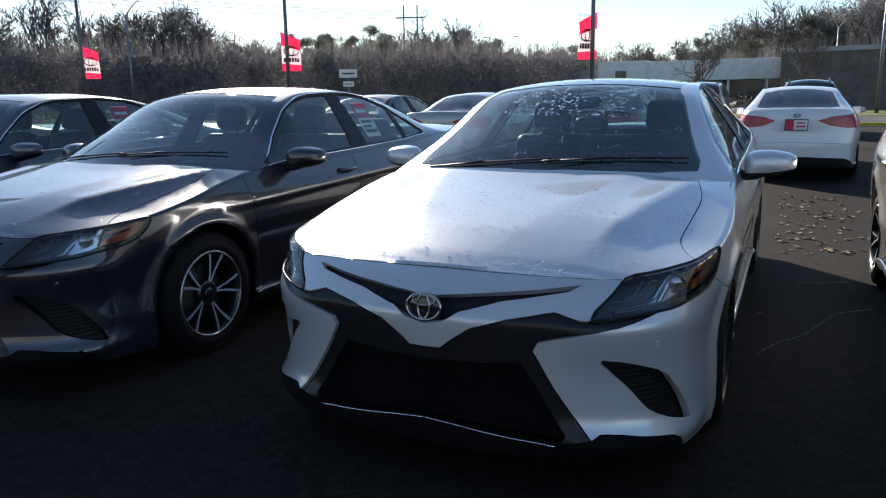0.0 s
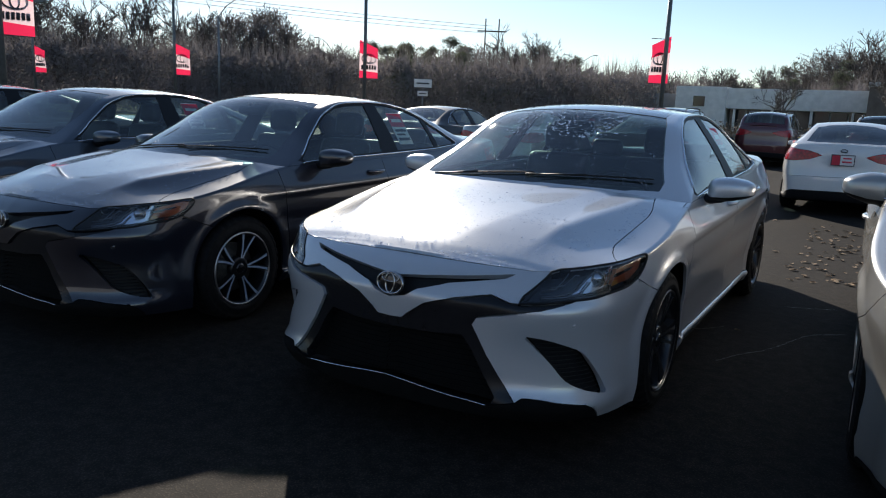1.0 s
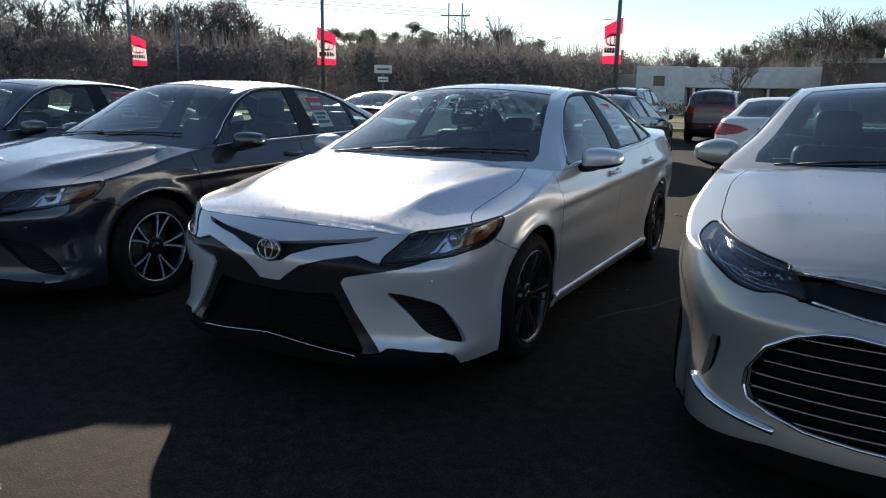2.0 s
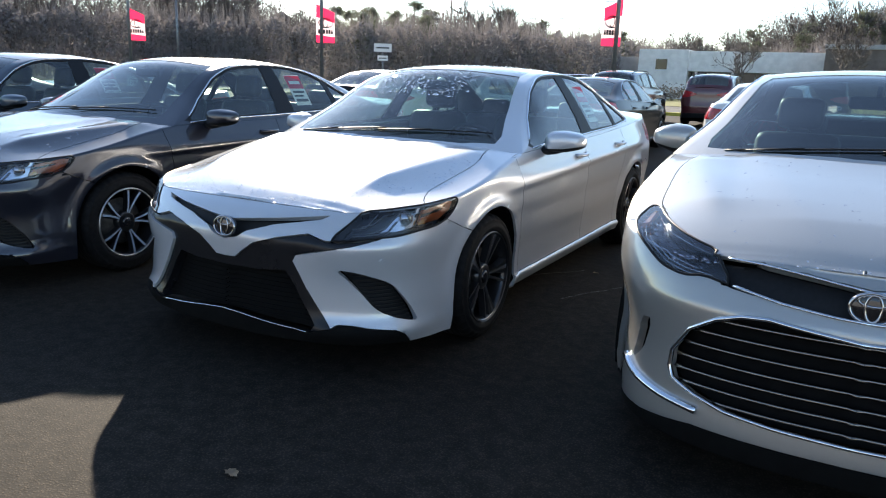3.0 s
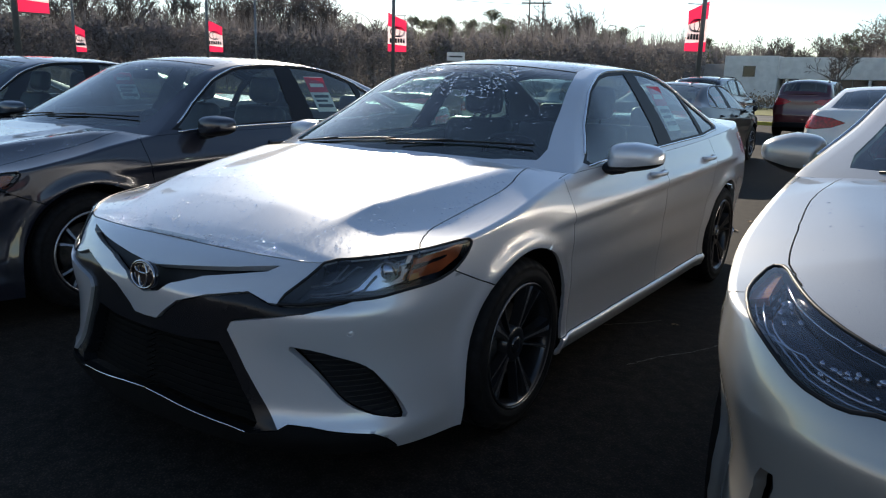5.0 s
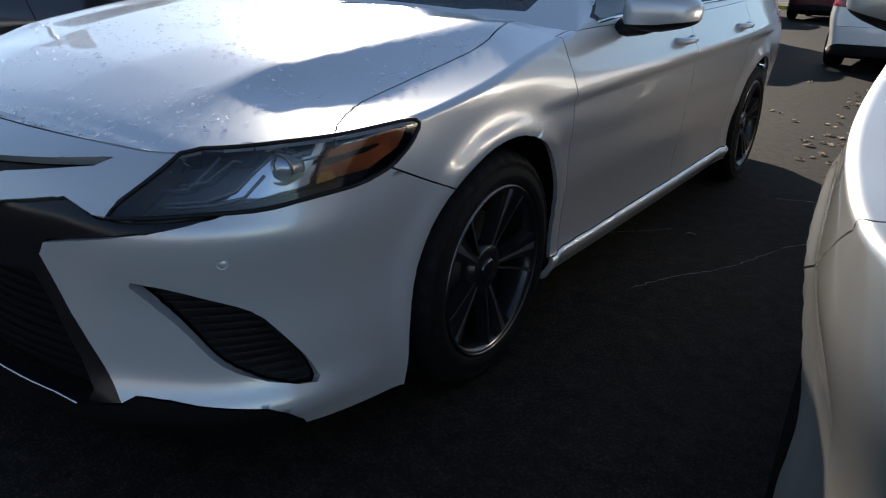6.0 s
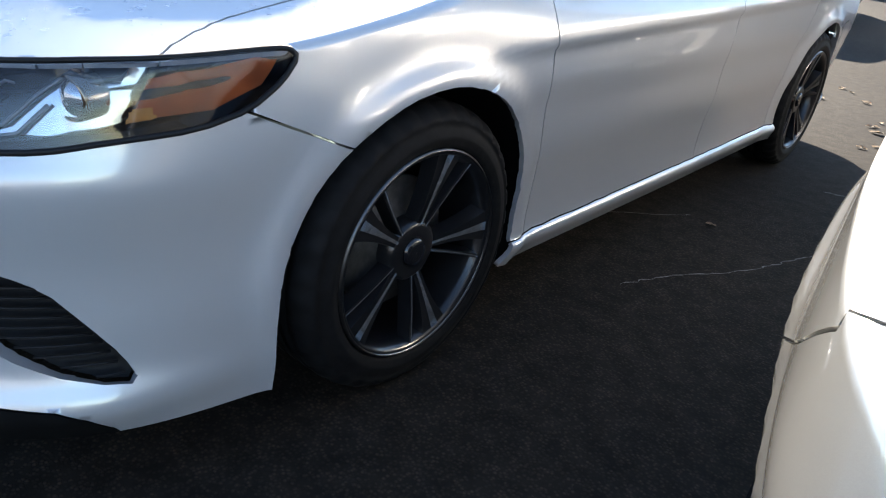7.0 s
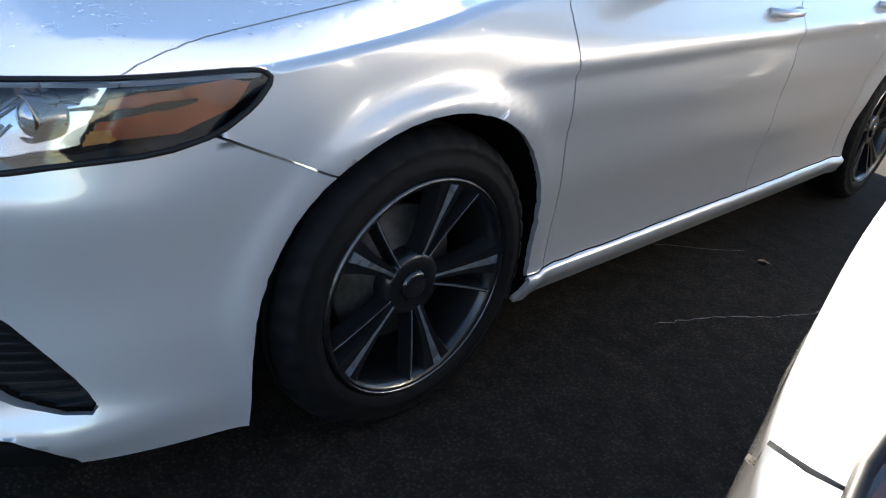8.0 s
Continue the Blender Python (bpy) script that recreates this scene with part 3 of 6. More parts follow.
def saloon_parts(front, lift=None, fine=True, wagon=False):
    """All meshes of one kind of saloon, as rows: name, mesh, role, parent row, label."""
    form = Form(lift, wagon, 0.05 if front == "wide" and not wagon else 0.0)
    rows = []

    def put(name, me, role, parent=-1, label=""):
        rows.append((name, me, role, parent, label))
        return len(rows) - 1

    step = 1.0 if fine else 1.9
    na = int(60 / step)
    a_values = np.r_[np.linspace(0, 1.3, na + 1)[:-1], np.linspace(1.3, form.a_cowl, int(24 / step) + 1)[:-1], np.linspace(form.a_cowl, form.a_deck, int(56 / step) + 1)[:-1], np.linspace(form.a_deck, form.length, int(40 / step) + 1)]
    b_values = np.r_[np.linspace(0, 0.15, int(10 / step) + 1)[:-1], np.linspace(0.15, 1, int(44 / step) + 1)[:-1], np.linspace(1, 2, int(40 / step) + 1)]
    bm = flat_sheet(a_values, b_values, lambda a, b: b < 1 or a < form.a_cowl or a > form.a_deck)

    def arch(y0):
        out = []
        for k in range(33):
            t = math.pi * (-0.14 + 1.28 * k / 32)
            y, z = y0 - form.ARCH * math.cos(t) * (1 + 0.02 * math.sin(t)), form.HUB_Z + form.ARCH * 1.03 * math.sin(t)
            if y0 < 2 and math.cos(t) > 0:
                # ahead of the front wheel the edge drops straight to the chin
                drop = min(1.0, max(0.0, (0.42 - math.sin(t)) / 0.6))
                y += (y0 - 0.387 - y) * drop * drop * (3 - 2 * drop)
            a = float(form.side_a(y))
            out.append((a, float((z - form.low(a)) / (form.top(a) - form.low(a)))))
        out = [(out[0][0], -0.05), *out, (out[-1][0], -0.05)]
        return out

    shapes = FRONTS[front]
    total, along = smooth_path(([(1.058, 1.03), (1.12, 1.085), (1.20, 1.13)] if front == "sport" else [(1.10, 1.19), (1.222, 1.16)]) + [(1.30, 1.155), (1.485, 1.155), (1.728, 1.138), (1.9, 1.16)])
    seam = [tuple(p) for p in along(np.linspace(0, total, 22))]
    regions = [("arch_front", arch(form.AXLES[0])), ("arch_rear", arch(form.AXLES[1])), ("headlight", rounded(shapes["headlight"], 1)), ("slot", shapes["slot"]), ("lower_grille", shapes["lower_grille"]), *((("bumper_panel", shapes["bumper_panel"]),) if front == "sport" else ()),
               ("side_vent", rounded(shapes["side_vent"], 1)), ("lip", shapes["lip"]),
               ("tail_lamp", [(4.92, 0.80), (5.18, 0.715), (5.48, 0.69), (5.72, 0.72), (5.90, 0.80), (5.72, 0.87), (5.4, 0.92), (5.2, 0.945), (4.95, 0.94)]),
               ("hood", [*(((-0.01, 1.0), (0.60, 1.0), (1.0, 1.0), (1.05, 1.005)) if front == "sport" else ((-0.01, 0.945), (0.177, 0.975), (0.33, 0.995), (0.50, 1.06), (0.60, 1.10), (1.05, 1.10))), *seam, (form.a_cowl + 0.01, 1.18), (form.a_cowl + 0.01, 2.02), (-0.01, 2.02)]),
               ("front_bumper", [(-0.01, -0.01), (1.45, -0.01), (1.42, 0.6), (1.375, 0.70), *(((1.172, 0.865), (1.0, 0.95), (0.70, 1.045)) if front == "sport" else ((1.25, 0.80), (1.16, 0.877), (1.063, 0.977), (1.05, 1.06), (0.70, 1.1))), (0.6, 1.0), (-0.01, 1.0)]),
               ("sill", [(1.5, -0.01), (4.1, -0.01), (4.1, 0.098), (1.5, 0.098)]),
               ("front_door", [(1.94, 1.02), (1.95, 0.954), (1.962, 0.88), (1.976, 0.79), (2.01, 0.6), (2.055, 0.3), (2.05, 0.10), (3.175, 0.10), (3.18, 0.40), (3.144, 0.654), (3.126, 0.87), (3.12, 1.02)]),
               ("rear_door", [(3.12, 1.02), (3.126, 0.87), (3.144, 0.654), (3.18, 0.40), (3.175, 0.10), (3.98, 0.10), (3.985, 0.36), (4.0, 0.56), (4.08, 0.72), (4.12, 0.88), (4.1, 1.02)]),
               ("trunk_lid", [(5.12, 0.48), (5.3, 0.42), (6.3, 0.42), (6.3, 2.02), (form.a_deck - 0.02, 2.02), (form.a_deck + 0.02, 1.22), (5.0, 1.10), (5.16, 1.0), (5.16, 0.9)]),
               ("rear_lip", [(5.0, -0.01), (6.3, -0.01), (6.3, 0.17), (5.5, 0.17), (5.12, 0.06)]),
               ("rear_bumper", [(4.6, -0.01), (6.3, -0.01), (6.3, 0.45), (5.2, 0.45), (4.86, 0.6), (4.70, 0.58)])]
    owned = cut_regions(bm, regions)
    lift = {k: lifted(v, form.skin) for k, v in owned.items() if v}
    bm.free()
    rest_co, rest_faces = lift["rest"]
    cut_y = 2.2
    split = {"fender": [], "quarter_panel": []}
    for f in rest_faces:
        split["fender" if np.mean([rest_co[i][1] for i in f]) < cut_y else "quarter_panel"].append(f)

    put("hood", store(add_lip(to_bm(lift["hood"], both=True)), "hood"), "paint")
    put("trunk_lid", store(add_lip(to_bm(lift["trunk_lid"], both=True)), "trunk_lid"), "paint")
    bumper = put("front_bumper", store(add_lip(to_bm(lift["front_bumper"], both=True), 0.028), "front_bumper"), "paint")
    put("rear_bumper", store(add_lip(to_bm(lift["rear_bumper"], both=True), 0.03), "rear_bumper"), "paint")
    put("rear_lip", store(add_lip(to_bm(lift["rear_lip"], both=True), 0.03), "rear_lip"), "trim", -1, "black lower edge of the rear bumper")
    put("grille", store(to_bm(lift["slot"], both=True, push=0.034), "grille"), "trim", bumper, "black upper grille")
    put("lower_grille", store(to_bm(lift["lower_grille"], both=True, push=0.06 if front == "sport" else 0.042), "lower_grille"), "mesh_bar", bumper, "black lower grille mesh")
    if front == "sport":
        put("bumper_panel", store(add_lip(to_bm(lift["bumper_panel"], both=True, push=0.012), 0.05), "bumper_panel"), "panel", bumper, "smooth gloss black panel round the lower grille")
    put("bumper_lip", store(add_lip(to_bm(lift["lip"], both=True), 0.03), "bumper_lip"), "mesh_bar", bumper, "black chin spoiler")
    lg = shapes["lower_grille"]
    if front == "wide":
        for level in np.linspace(0.29, 0.72, 7):
            put("grille_bar", store(slats(form.skin, lg, [level], 0.012, 0.007), "grille_bar"), "bar", bumper, "polished grille bar")
        rim = store_rim(form, lg, 0.011)
        put("grille_surround", rim, "chrome", bumper, "chrome grille surround")
        put("slot_edge", store_rim(form, [(0.462, 0.995), (0.33, 0.988), (0.177, 0.968), (0.018, 0.940), (0.0, 0.938)], 0.005), "chrome", bumper, "thin chrome line over the upper grille")
        put("slot_edge", store_rim(form, [(0.408, 0.888), (0.25, 0.848), (0.089, 0.825), (0.0, 0.82)], 0.0075), "chrome", bumper, "chrome line under the upper grille")
        for s in (1, -1):
            put("bumper_blade", store_rim(form, [(0.87, 0.325), (0.80, 0.295), (0.726, 0.27), (0.602, 0.245), (0.461, 0.225)], 0.021, mirror=False, side=s), "chrome", bumper, "chrome blade at the bumper corner")
    else:
        for level in np.linspace(0.17, 0.49, 10):
            put("grille_bar", store(slats(form.skin, lg, [level], 0.050, 0.0022), "grille_bar"), "mesh_bar", bumper)
        put("lip_trim", store_rim(form, [(0.46, 0.097), (0.3, 0.12), (0.12, 0.15), (0.0, 0.163)], 0.0035, mirror=True), "chrome", bumper, "thin bright strip along the chin")
    for s in (1, -1):
        put("fender", store(add_lip(to_bm((rest_co, split["fender"]), s)), "fender"), "paint")
        put("quarter_panel", store(add_lip(to_bm((rest_co, split["quarter_panel"]), s)), "quarter_panel"), "paint")
        put("sill", store(add_lip(to_bm(lift["sill"], s)), "sill"), "paint")
        for kind in ("front_door", "rear_door"):
            door = put(kind, store(add_lip(to_bm(lift[kind], s)), kind), "paint")
            y, z = (2.35, 0.880) if kind == "front_door" else (3.30, 0.898)
            a = float(form.side_a(y))
            x = float(form.belt(np.array([a]), np.array([z]))[0, 0])
            h = bmesh.new()
            pts = [(s * (x + o), y + k, z + 0.1 * k * 0.12) for k, o in ((-0.10, -0.002), (-0.085, 0.018), (-0.05, 0.03), (0.0, 0.033), (0.05, 0.03), (0.085, 0.018), (0.10, -0.002))]
            add_tube(h, pts, 0.013, 10, flat=1.0)
            put("door_handle", store(h, "door_handle"), "paint", door)
        put("side_vent", store(to_bm(lift["side_vent"], s, push=0.04), "side_vent"), "trim", bumper, "black corner vent")
        if front == "sport":
            for level in np.linspace(0.19, 0.56, 14):
                v = slats(form.skin, rounded(shapes["side_vent"], 1), [level], 0.024, 0.003)
                for vert in v.verts:
                    vert.co.x *= s
                put("vent_slat", store(v, "vent_slat"), "trim", bumper)
        lamp = put("headlight", store(add_lip(to_bm(lift["headlight"], s), 0.006, 0.001), "headlight"), "lens", -1, "clear headlight with amber corner")
        put("lamp_housing", store(add_lip(to_bm(lift["headlight"], s, push=0.045), -0.042, 0.0), "lamp_housing"), "housing", lamp, "dark lamp housing")
        lamp_inside(form, front, s, put, lamp)
        seal = bmesh.new()
        edge = rounded(shapes["headlight"], 1)
        add_tube(seal, [(s * x, y, z) for x, y, z in curve_on(form.skin, edge + edge[:1], 0.0)[:-1]], 0.0048, 6, closed=True)
        put("lamp_seal", store(seal, "lamp_seal"), "trim", lamp, "black seal round the lens")
        put("tail_lamp", store(add_lip(to_bm(lift["tail_lamp"], s), 0.01), "tail_lamp"), "red", -1, "red tail lamp")
        sn = bmesh.new()
        if front == "sport":
            p = form.skin(np.array([0.79]), np.array([0.66]))[0]
            add_lathe(sn, [(0.004, 0.013), (-0.0008, 0.0125), (-0.0004, 0.0105), (0.0006, 0.010), (-0.0006, 0.009), (-0.001, 0.0)], 20, "y")
            bmesh.ops.transform(sn, matrix=Matrix.Translation((s * p[0], p[1], p[2])) @ Matrix.Rotation(s * 0.75, 4, "Z"), verts=sn.verts)
            put("parking_sensor", store(sn, "parking_sensor"), "paint", bumper)
        else:
            sn.free()

    # glass house
    a2 = np.linspace(0, 1, int(72 / step) + 1)
    b2 = np.r_[np.linspace(0, 1, int(16 / step) + 1)[:-1], np.linspace(1, 2, int(20 / step) + 1)]
    bm = flat_sheet(a2, b2)
    win = {"windshield": [(0.012, 2.02), (0.012, 1.5), (0.022, 1.16), (0.05, 1.12), (0.15, 1.10), (0.23, 1.10), (0.285, 1.13), (0.278, 1.4), (0.268, 2.02)],
           "rear_window": [(0.66, 2.02), (0.665, 1.5), (0.68, 1.14), (0.78, 1.12), (0.90, 1.14), (0.945, 1.4), (0.955, 2.02)],
           "front_side_window": [(0.085, 0.32), (0.105, 0.14), (0.13, 0.11), (0.424, 0.10), (0.438, 0.94), (0.30, 0.93), (0.235, 0.88), (0.15, 0.74)],
           "rear_side_window": [(0.486, 0.10), (0.655, 0.10), (0.668, 0.82), (0.60, 0.93), (0.483, 0.945)],
           "quarter_window": [(0.675, 0.11), (0.765, 0.20), (0.775, 0.28), (0.735, 0.60), (0.688, 0.79)]}
    if wagon:
        win["rear_window"] = [(0.82, 2.02), (0.82, 1.14), (0.97, 1.12), (0.975, 2.02)]
        win["quarter_window"] = [(0.675, 0.11), (0.83, 0.13), (0.80, 0.86), (0.688, 0.86)]
    frame_poly = [(0.06, 0.34), (0.09, 0.09), (0.42, 0.07), (0.66, 0.07), (0.775, 0.15), (0.79, 0.28), (0.745, 0.63), (0.68, 0.86), (0.60, 0.965), (0.46, 0.975), (0.30, 0.965), (0.225, 0.91), (0.145, 0.78)]
    regions = [*win.items(), ("window_frame", frame_poly), ("roof", [(0.285, 1.135), (0.278, 1.4), (0.268, 2.02), (0.81 if wagon else 0.66, 2.02), (0.81 if wagon else 0.68, 1.14), (0.5, 1.11), (0.36, 1.11)])]
    owned = cut_regions(bm, regions)
    lift2 = {k: lifted(v, form.roof) for k, v in owned.items() if v}
    bm.free()
    put("roof_panel", store(add_lip(to_bm(lift2["roof"], both=True), 0.012, 0.001), "roof_panel"), "roof")
    put("windshield", store(to_bm(lift2["windshield"], both=True, push=0.003), "windshield"), "screen", -1, "wet windscreen glass")
    put("rear_window", store(to_bm(lift2["rear_window"], both=True, push=0.003), "rear_window"), "glass")
    for s in (1, -1):
        put("pillar_frame", store(add_lip(to_bm(lift2["rest"], s), 0.02, 0.0), "pillar_frame"), "paint")
        put("window_frame", store(add_lip(to_bm(lift2["window_frame"], s, push=0.002), 0.012, 0.0), "window_frame"), "trim", -1, "black window frame")
        for k in ("front_side_window", "rear_side_window", "quarter_window"):
            put(k, store(to_bm(lift2[k], s, push=0.006), k), "side_glass")
        edge = [(0.085, 0.10), (0.10, 0.085), (0.25, 0.065), (0.42, 0.06), (0.66, 0.06), (0.778, 0.14), (0.796, 0.28), (0.75, 0.64), (0.685, 0.875), (0.60, 0.978), (0.46, 0.985), (0.30, 0.978), (0.22, 0.925), (0.145, 0.80), (0.085, 0.50)]
        t = bmesh.new()
        pts = curve_on(form.roof, edge, 0.003)
        add_tube(t, [(s * x, y, z) for x, y, z in pts], 0.0055, 6)
        put("window_moulding", store(t, "window_moulding"), "chrome", -1, "bright window moulding")
        put_mirror(form, s, put, 0.065 if front == "wide" and not wagon else 0.0)
    for y0, x0, x1 in ((1.2, -0.62, 0.06), (1.24, 0.02, 0.66)):
        w = bmesh.new()
        n = 14
        half = float(form.roof(np.array([0.03]), np.array([1.0]))[0, 0])
        ab = [(0.014 + 0.022 * k / n + 2 * (y0 - 1.2) * 0.2, 2.0 - min(1.0, abs(x0 + (x1 - x0) * k / n) / half)) for k in range(n + 1)]
        pts = [(x0 + (x1 - x0) * k / n, *(form.roof(np.array([ab[k][0]]), np.array([ab[k][1]]))[0][1:] + np.array([-0.003, 0.005]))) for k in range(n + 1)]
        add_tube(w, pts, 0.0045, 6)
        add_tube(w, [Vector(pts[n // 2]) + Vector((0, -0.004, 0.005)), Vector(pts[2]) + Vector((0.0, -0.02, 0.0))], 0.004, 6)
        put("wiper", store(w, "wiper"), "trim")
    zc = 0.655 if front == "sport" else 0.70
    p = form.skin(np.array([0.0]), np.array([(zc - 0.17) / 0.598]))[0]
    seat = pose(0, p[1] - 0.012, p[2], -6)
    back = bmesh.new()
    add_lathe(back, [(0.012, 0.064), (-0.001, 0.064), (-0.004, 0.055), (-0.006, 0.03), (-0.0065, 0.001)], 40, "y")
    for v in back.verts:
        v.co.z *= 0.72
    bmesh.ops.transform(back, matrix=seat, verts=back.verts)
    put("emblem", store(back, "emblem"), "gloss_trim", bumper, "oval emblem, chrome rings on black")
    for w, h, r, dz in ((0.063, 0.045, 0.0052, 0.0), (0.022, 0.041, 0.0042, 0.0), (0.042, 0.017, 0.0040, 0.022)):
        bm = bmesh.new()
        add_tube(bm, [(w * math.cos(t), -0.006, dz + h * math.sin(t)) for t in np.linspace(0, 2 * math.pi, 37)[:-1]], r, 8, closed=True)
        bmesh.ops.transform(bm, matrix=seat, verts=bm.verts)
        rows.append(("emblem_ring", store(bm, "emblem_ring"), "emblem", bumper, "chrome oval ring"))
    if wagon:
        for s in (1, -1):
            rail = bmesh.new()
            p = form.roof(np.linspace(0.32, 0.80, 12), np.full(12, 1.12))
            add_tube(rail, [(s * x, y, z + (0.0 if i in (0, 11) else 0.045)) for i, (x, y, z) in enumerate(p)], 0.016, 8)
            put("roof_rail", store(rail, "roof_rail"), "trim", -1, "black roof rail")
    interior(form, put)
    return form, rows


def store_rim(form, poly, radius, mirror=True, side=1):
    bm = bmesh.new()
    pts = curve_on(form.skin, [p if p[0] > 0 else (0.0, p[1]) for p in poly], 0.004)
    add_tube(bm, [(side * x, y, z) for x, y, z in pts], radius, 8, flat=0.7)
    if mirror:
        add_tube(bm, [(-x, y, z) for x, y, z in pts], radius, 8, flat=0.7)
    return store(bm, "rim")


def lamp_inside(form, front, s, put, lamp):
    """Projector, bright strips and the amber corner behind the lens."""
    def at(a, b, d):
        p = curve_on(form.skin, [(a, b), (a + 0.002, b)], -d)[0]
        return Vector((s * p[0], p[1], p[2]))

    sport = front == "sport"
    amber = [(1.0, 0.875), (1.03, 0.965), (1.20, 0.985), (1.236, 0.972), (1.205, 0.918), (1.12, 0.875)] if sport else [(1.05, 1.05), (1.06, 1.10), (1.21, 1.14), (1.222, 1.115), (1.12, 1.07)]
    sheet = flat_sheet(np.linspace(0.97, 1.3, 14), np.linspace(0.8, 1.25, 14))
    own = cut_regions(sheet, [("amber", amber)])
    put("amber_reflector", store(add_lip(to_bm(lifted(own["amber"], form.skin), s, push=0.016), 0.02, 0.0), "amber_reflector"), "amber", lamp, "amber side reflector")
    sheet.free()
    if sport:
        for name, role, outline, deep, label in (("reflector_bowl", "bowl", [(0.80, 0.862), (0.85, 0.93), (0.905, 0.99), (0.955, 1.008), (1.035, 0.995), (1.005, 0.93), (0.985, 0.868), (0.93, 0.852)], 0.036, "polished bowl round the projector"),
                                                 ("bulb_window", "bulb", [(0.992, 0.868), (1.0, 0.898), (1.03, 0.902), (1.036, 0.874)], 0.015, "pale amber bulb window"),
                                                 ("dark_wedge", "gloss_trim", [(1.0, 0.918), (1.012, 0.942), (1.14, 0.952), (1.155, 0.945), (1.12, 0.934)], 0.012, "dark streak across the amber"),
                                                 ("lower_bezel", "trim", [(0.62, 0.80), (0.66, 0.836), (0.80, 0.846), (0.95, 0.856), (1.06, 0.866), (1.09, 0.84), (0.95, 0.83), (0.75, 0.82)], 0.004, "black band along the foot of the lamp")):
            piece = flat_sheet(np.linspace(min(p[0] for p in outline) - 0.01, max(p[0] for p in outline) + 0.01, 14), np.linspace(min(p[1] for p in outline) - 0.01, max(p[1] for p in outline) + 0.01, 10))
            own = cut_regions(piece, [(name, outline)])
            put(name, store(to_bm(lifted(own[name], form.skin), s, push=deep), name), role, lamp, label)
            piece.free()
    bm = bmesh.new()
    spots = ((0.925, 0.938, 0.030),) if sport else ()
    for a, b, r in spots:
        c = at(a, b, 0.030)
        ring = bmesh.new()
        add_lathe(ring, [(0.03, r * 1.1), (-0.008, r * 1.14), (-0.014, r * 1.06), (-0.010, r * 0.98), (0.0, r * 0.95)], 28, "y")
        glass_eye = bmesh.new()
        add_lathe(glass_eye, [(0.0, r * 0.95), (-0.010, r * 0.75), (-0.016, r * 0.4), (-0.018, 0.001)], 28, "y")
        for piece, name, role, label in ((ring, "projector_ring", "bar", "dark chrome projector ring"), (glass_eye, "projector", "bowl", "round projector lens")):
            bmesh.ops.transform(piece, matrix=Matrix.Translation(c) @ Matrix.Rotation(s * (0.2 if sport else 0.7), 4, "Z"), verts=piece.verts)
            put(name, store(piece, name), role, lamp, label)
    strips = [[(0.66, 0.862), (0.76, 0.866), (0.82, 0.885), (0.87, 0.95), (0.92, 1.0), (0.97, 1.012)], [(0.66, 0.85), (0.78, 0.853), (0.84, 0.865), (0.885, 0.925)], [(0.70, 0.915), (0.76, 0.925), (0.80, 0.965), (0.84, 1.005)], [(0.66, 0.90), (0.72, 0.905), (0.755, 0.95), (0.79, 1.0)]] if sport else [[(0.44, 0.905), (0.60, 0.918), (0.70, 0.938), (0.80, 0.983), (0.95, 1.048), (1.10, 1.078), (1.20, 1.115)], [(0.50, 0.925), (0.60, 0.936), (0.70, 0.957), (0.80, 1.002), (0.95, 1.066), (1.08, 1.096)], [(0.56, 0.945), (0.70, 0.976), (0.80, 1.022), (0.95, 1.085)], [(0.70, 1.21), (0.86, 1.21), (1.02, 1.175), (1.16, 1.15)]]
    for i, path in enumerate(strips):
        pts = curve_on(form.skin, path, -0.024)
        add_tube(bm, [(s * x, y, z) for x, y, z in pts], 0.0034 if sport and i < 2 else 0.0025, 6)
    put("light_strips", store(bm, "light_strips"), "strip" if sport else "chrome", lamp, "bright reflector strips")
    if not sport:
        # cut-glass facets behind the lens, in a cluster at its inner foot and up the outer edge
        rnd = random.Random(21)
        jewels = bmesh.new()
        for _ in range(34):
            a = rnd.uniform(0.50, 0.72) if rnd.random() < 0.65 else rnd.uniform(0.92, 1.10)
            b = rnd.uniform(0.955, 1.04) if a < 0.8 else rnd.uniform(1.11, 1.16)
            size = rnd.uniform(0.004, 0.009)
            bmesh.ops.create_icosphere(jewels, subdivisions=1, radius=size, matrix=Matrix.Translation(at(a, b, 0.030)))
        put("lamp_facets", store(jewels, "lamp_facets"), "bowl", lamp, "sparkling cut facets")
        for name, role, outline, deep, label in (("bulb_window", "bulb", [(1.06, 1.085), (1.06, 1.105), (1.19, 1.135), (1.20, 1.12)], 0.014, "amber strip at the outer edge"),):
            piece = flat_sheet(np.linspace(1.05, 1.21, 12), np.linspace(1.07, 1.15, 8))
            own = cut_regions(piece, [(name, outline)])
            put(name, store(to_bm(lifted(own[name], form.skin), s, push=deep), name), role, lamp, label)
            piece.free()


